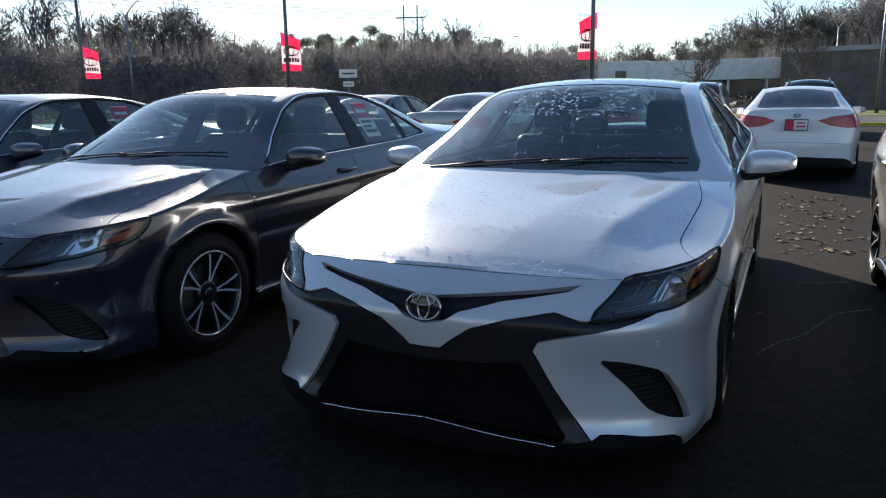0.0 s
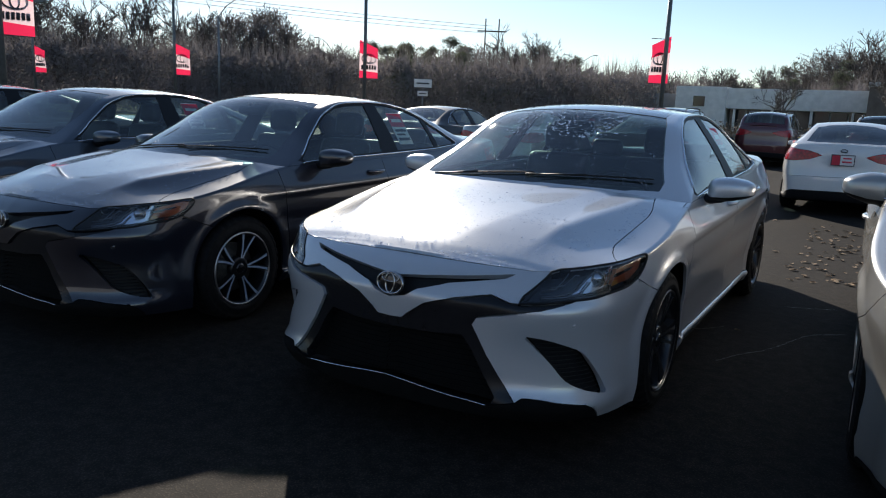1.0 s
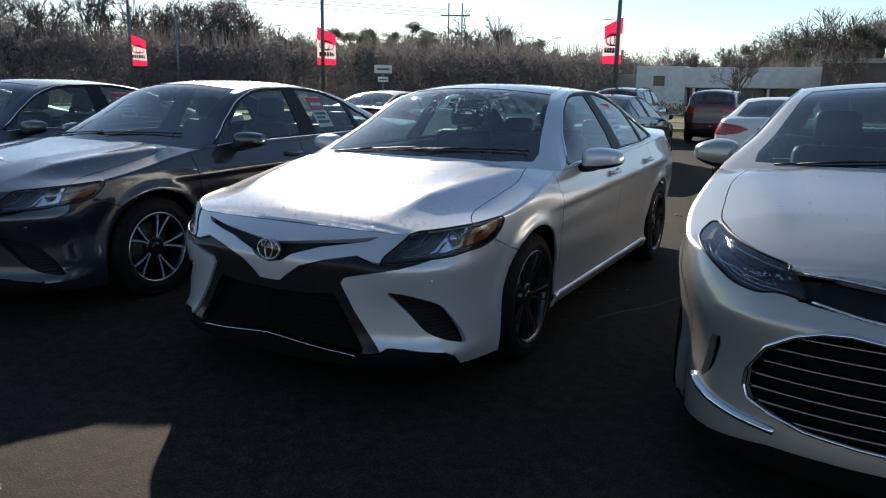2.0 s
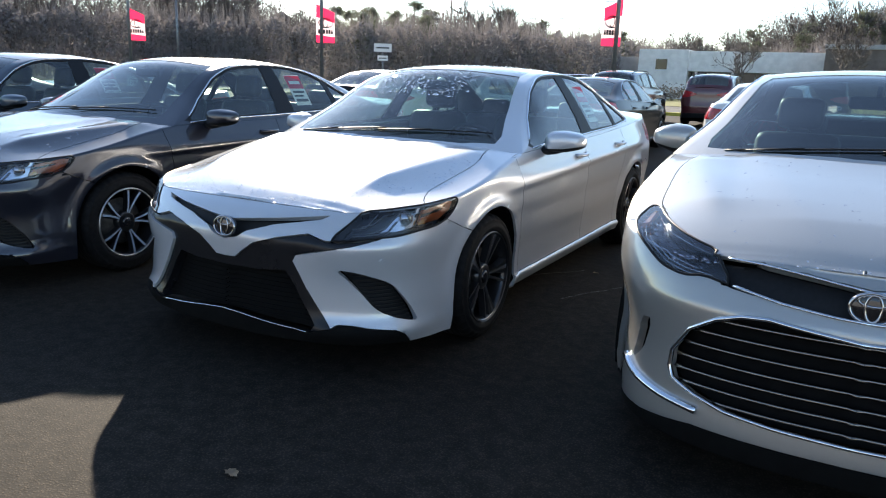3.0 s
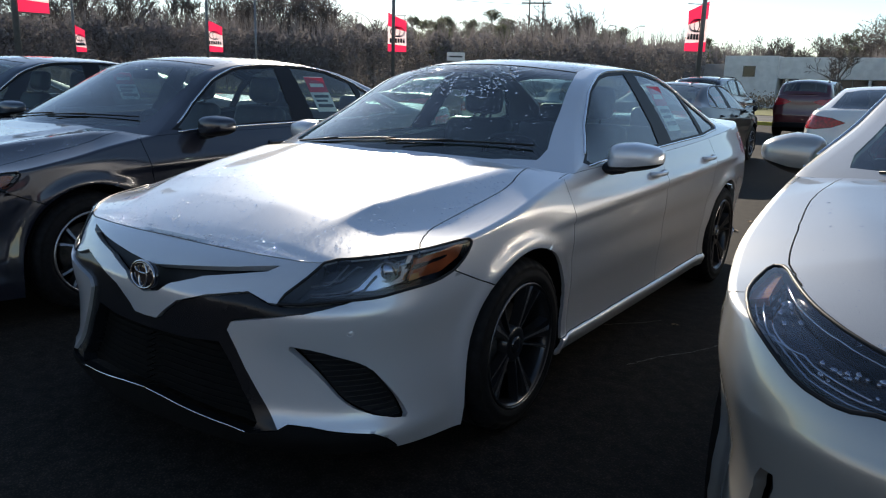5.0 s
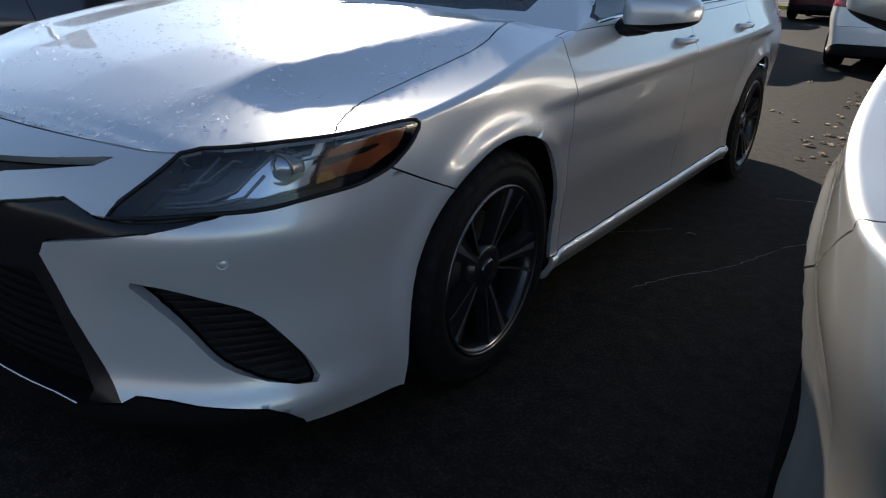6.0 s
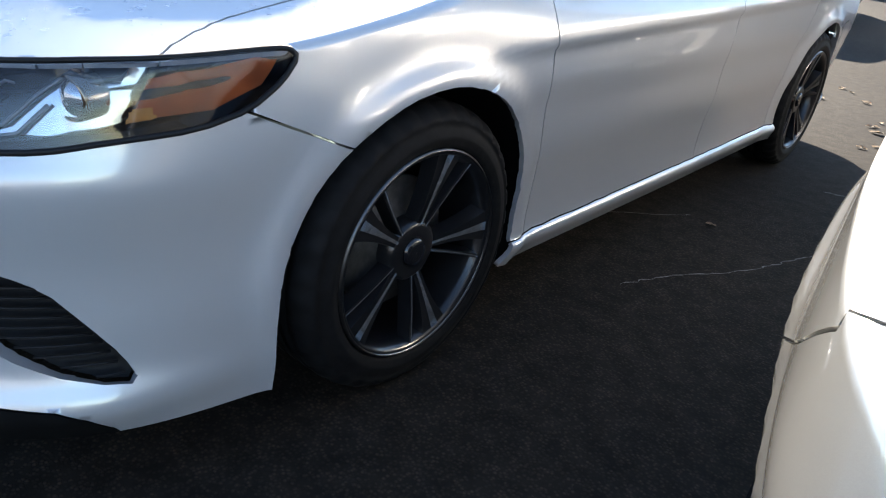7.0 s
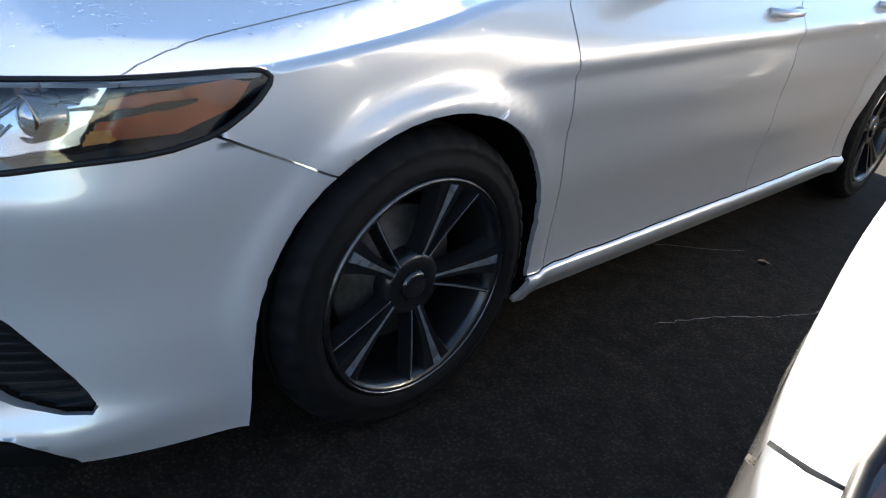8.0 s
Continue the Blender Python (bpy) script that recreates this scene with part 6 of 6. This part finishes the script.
def oak_tree(seed):
    rnd = random.Random(seed)
    wood, crown = bmesh.new(), bmesh.new()
    add_tube(wood, [(0, 0, -0.2), (0, 0, 3.0)], 0.18, 6, 0.7)
    centres = []
    for k in range(26):
        t, z = rnd.uniform(0, 2 * math.pi), rnd.uniform(2.6, 8.4)
        reach = 2.7 * math.sin(math.pi * (z - 1.6) / 8.2) * rnd.uniform(0.35, 1.0)
        c = (reach * math.cos(t), reach * math.sin(t), z)
        add_tube(wood, [(0, 0, max(1.5, z - 2.2)), (c[0] * 0.5, c[1] * 0.5, z - 0.8), c], 0.06, 4, 0.3)
        centres.append((c, rnd.uniform(0.7, 1.2)))
    leaf_cloud(rnd, centres, 200, 0.10, crown)
    return store(wood, "trunk"), store(crown, "crown")


BARE, PINE, OAK = [bare_tree(k) for k in (1, 2, 3, 4, 5)], [pine_tree(k) for k in (1, 2, 3)], [oak_tree(k) for k in (1, 2, 3)]
SKYLINE = spline([-70, -58, -50, -44, -38, -32, -28, -24, -21, -18, -15, -11, -8, -6, -3, -1, 3, 7, 14], [5.6, 5.6, 5.4, 5.0, 4.5, 4.6, 4.6, 4.4, 4.0, 3.7, 4.0, 3.5, 3.8, 4.6, 5.0, 5.9, 6.0, 6.2, 6.0])


# the closed lower storey of the wood
MASS = lambda az: min((0.80 if az < -17 else 0.80 - 0.045 * (az + 17) if az < -9 else 0.44) * float(SKYLINE(az)), 3.55)


def plant(kind, az, d, height, turn, lean=0.0):
    x, y = polar(az, d)
    (trunk, crown), crown_mat, label = {"bare": (BARE[turn % 5], TWIG, "bare winter tree with fine grey-brown twigs"), "pine": (PINE[turn % 3], NEEDLES, "dark green pine at the edge of the wood"), "oak": (OAK[turn % 3], BROWNLEAF, "tree with withered brown leaves")}[kind]
    natural = max(v.co.z for v in crown.vertices)
    tree = thing("tree", pose(x, y, 0, lean, 0, turn * 47) @ Matrix.Scale(height / natural, 4), label, "tree", "trees of the wood")
    for name, me, material in (("trunk", trunk, BARK), ("crown", crown, crown_mat)):
        if not me.materials:
            me.materials.append(material)
        ob = new(name, me)
        ob.parent = tree


rnd = random.Random(5)
for row, (d, share) in enumerate(((78, 1.0), (92, 1.0), (108, 1.05))):
    az = -68.0
    while az < 15:
        el = float(SKYLINE(az))
        far = d if az < -15 else d + 28
        kind = "bare" if rnd.random() < (0.88 if az < -36 else 0.62 if az > -12 else 0.45) else rnd.choice(("pine", "pine", "oak"))
        h = (1.35 + far * math.tan(radians(el))) * rnd.uniform(0.62, 1.04) * share
        plant(kind, az, far * rnd.uniform(0.95, 1.05), h, rnd.randint(0, 50), rnd.uniform(-3, 3))
        az += rnd.uniform(1.2, 2.4) * 85 / far * (0.62 if az > -15 else 0.72 if az > -36 else 1.25)
plant("bare", -6.4, 60, 5.4, 3)
plant("bare", 0.2, 56, 5.6, 12)
# taller trees that stand clear of the wood
for k, (kind, az, el) in enumerate((("bare", -66.0, 8.6), ("bare", -62.5, 7.8), ("bare", -59.6, 8.7), ("oak", -58.0, 6.4), ("bare", -55.6, 7.4), ("bare", -52.6, 8.1), ("bare", -49.5, 8.2), ("oak", -47.5, 6.3), ("bare", -46.6, 6.7),
                                    ("oak", -45.6, 6.7), ("bare", -44.6, 7.2), ("oak", -43.8, 6.9), ("bare", -43.0, 6.6), ("oak", -42.4, 5.9), ("bare", -41.5, 5.2), ("pine", -35.4, 4.7), ("pine", -33.8, 5.0), ("pine", -31.8, 4.8),
                                    ("pine", -30.6, 5.6), ("pine", -29.4, 5.0), ("bare", -27.4, 5.6), ("bare", -25.7, 6.5), ("bare", -24.4, 6.1), ("pine", -23.7, 5.2), ("bare", -22.9, 5.6))):
    plant(kind, az, 80 + 3.1 * (k % 4), 1.35 + (80 + 3.1 * (k % 4)) * math.tan(radians(el)), 3 * k + 1, -2 + k % 5)

# undergrowth and saplings under the trees, past counting
rnd = random.Random(8)
verts, faces = [], []
for k in range(130000):
    az = rnd.uniform(-70, 14)
    close = k % 4 != 0
    d = (rnd.uniform(68, 77) if close else rnd.uniform(77, 115)) if az < -15 else (rnd.uniform(92, 101) if close else rnd.uniform(101, 135))
    x, y = polar(az, d)
    ragged = 0.95 + 0.22 * noise.noise(Vector((az * 0.8, 3, 0))) + 0.16 * noise.noise(Vector((az * 3.1, 7, 0)))
    top = (1.35 + d * math.tan(radians(MASS(az)))) * ragged
    z = top * (1 - rnd.random() ** 1.6) if close else top * rnd.random()
    if k % 5 == 0:
        # thin upright stem
        h, w, lx, ly = rnd.uniform(0.8, 2.4), rnd.uniform(0.012, 0.03), rnd.gauss(0, 0.3), rnd.gauss(0, 0.3)
        v = [(x - w, y, z), (x + w, y, z), (x + lx, y + ly, z + h)]
    else:
        w = rnd.uniform(0.07, 0.17)
        a = Vector((rnd.gauss(0, 1), rnd.gauss(0, 1), rnd.gauss(0, 1))).normalized() * w
        b = a.orthogonal().normalized() * w * 0.8
        v = [(x + a.x, y + a.y, z + a.z), (x - a.x / 2 + b.x, y - a.y / 2 + b.y, z - a.z / 2 + b.z), (x - a.x / 2 - b.x, y - a.y / 2 - b.y, z - a.z / 2 - b.z)]
    faces.append((len(verts), len(verts) + 1, len(verts) + 2))
    verts += v
me = bpy.data.meshes.new("undergrowth")
me.from_pydata(verts, [], faces)
me.materials.append(BROWNLEAF)
tagged(new("undergrowth", me), "grey-brown winter undergrowth below the trees", "undergrowth", kind="stuff")
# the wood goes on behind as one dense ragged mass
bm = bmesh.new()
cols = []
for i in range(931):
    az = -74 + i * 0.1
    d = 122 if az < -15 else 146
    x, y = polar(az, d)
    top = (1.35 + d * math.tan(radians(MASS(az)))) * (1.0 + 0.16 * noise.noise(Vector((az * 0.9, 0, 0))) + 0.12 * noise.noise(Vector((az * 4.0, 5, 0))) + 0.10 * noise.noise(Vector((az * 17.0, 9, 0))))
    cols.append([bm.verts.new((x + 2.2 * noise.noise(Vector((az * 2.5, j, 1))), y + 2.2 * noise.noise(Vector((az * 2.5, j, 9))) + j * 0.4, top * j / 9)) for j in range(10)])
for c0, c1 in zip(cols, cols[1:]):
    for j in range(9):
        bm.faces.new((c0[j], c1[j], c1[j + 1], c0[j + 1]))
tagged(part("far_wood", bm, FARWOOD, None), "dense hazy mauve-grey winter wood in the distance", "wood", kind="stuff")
# clipped hedge before the shop
rnd = random.Random(9)
bm = bmesh.new()
leaf_cloud(rnd, [((-16 + k * 0.55, 60 + rnd.uniform(-0.3, 0.3), 0.55), 0.75) for k in range(26)], 110, 0.10, bm)
tagged(part("hedge", bm, HEDGELEAF, None, smooth=False), "low brownish hedge beyond the road", "hedge", kind="stuff")
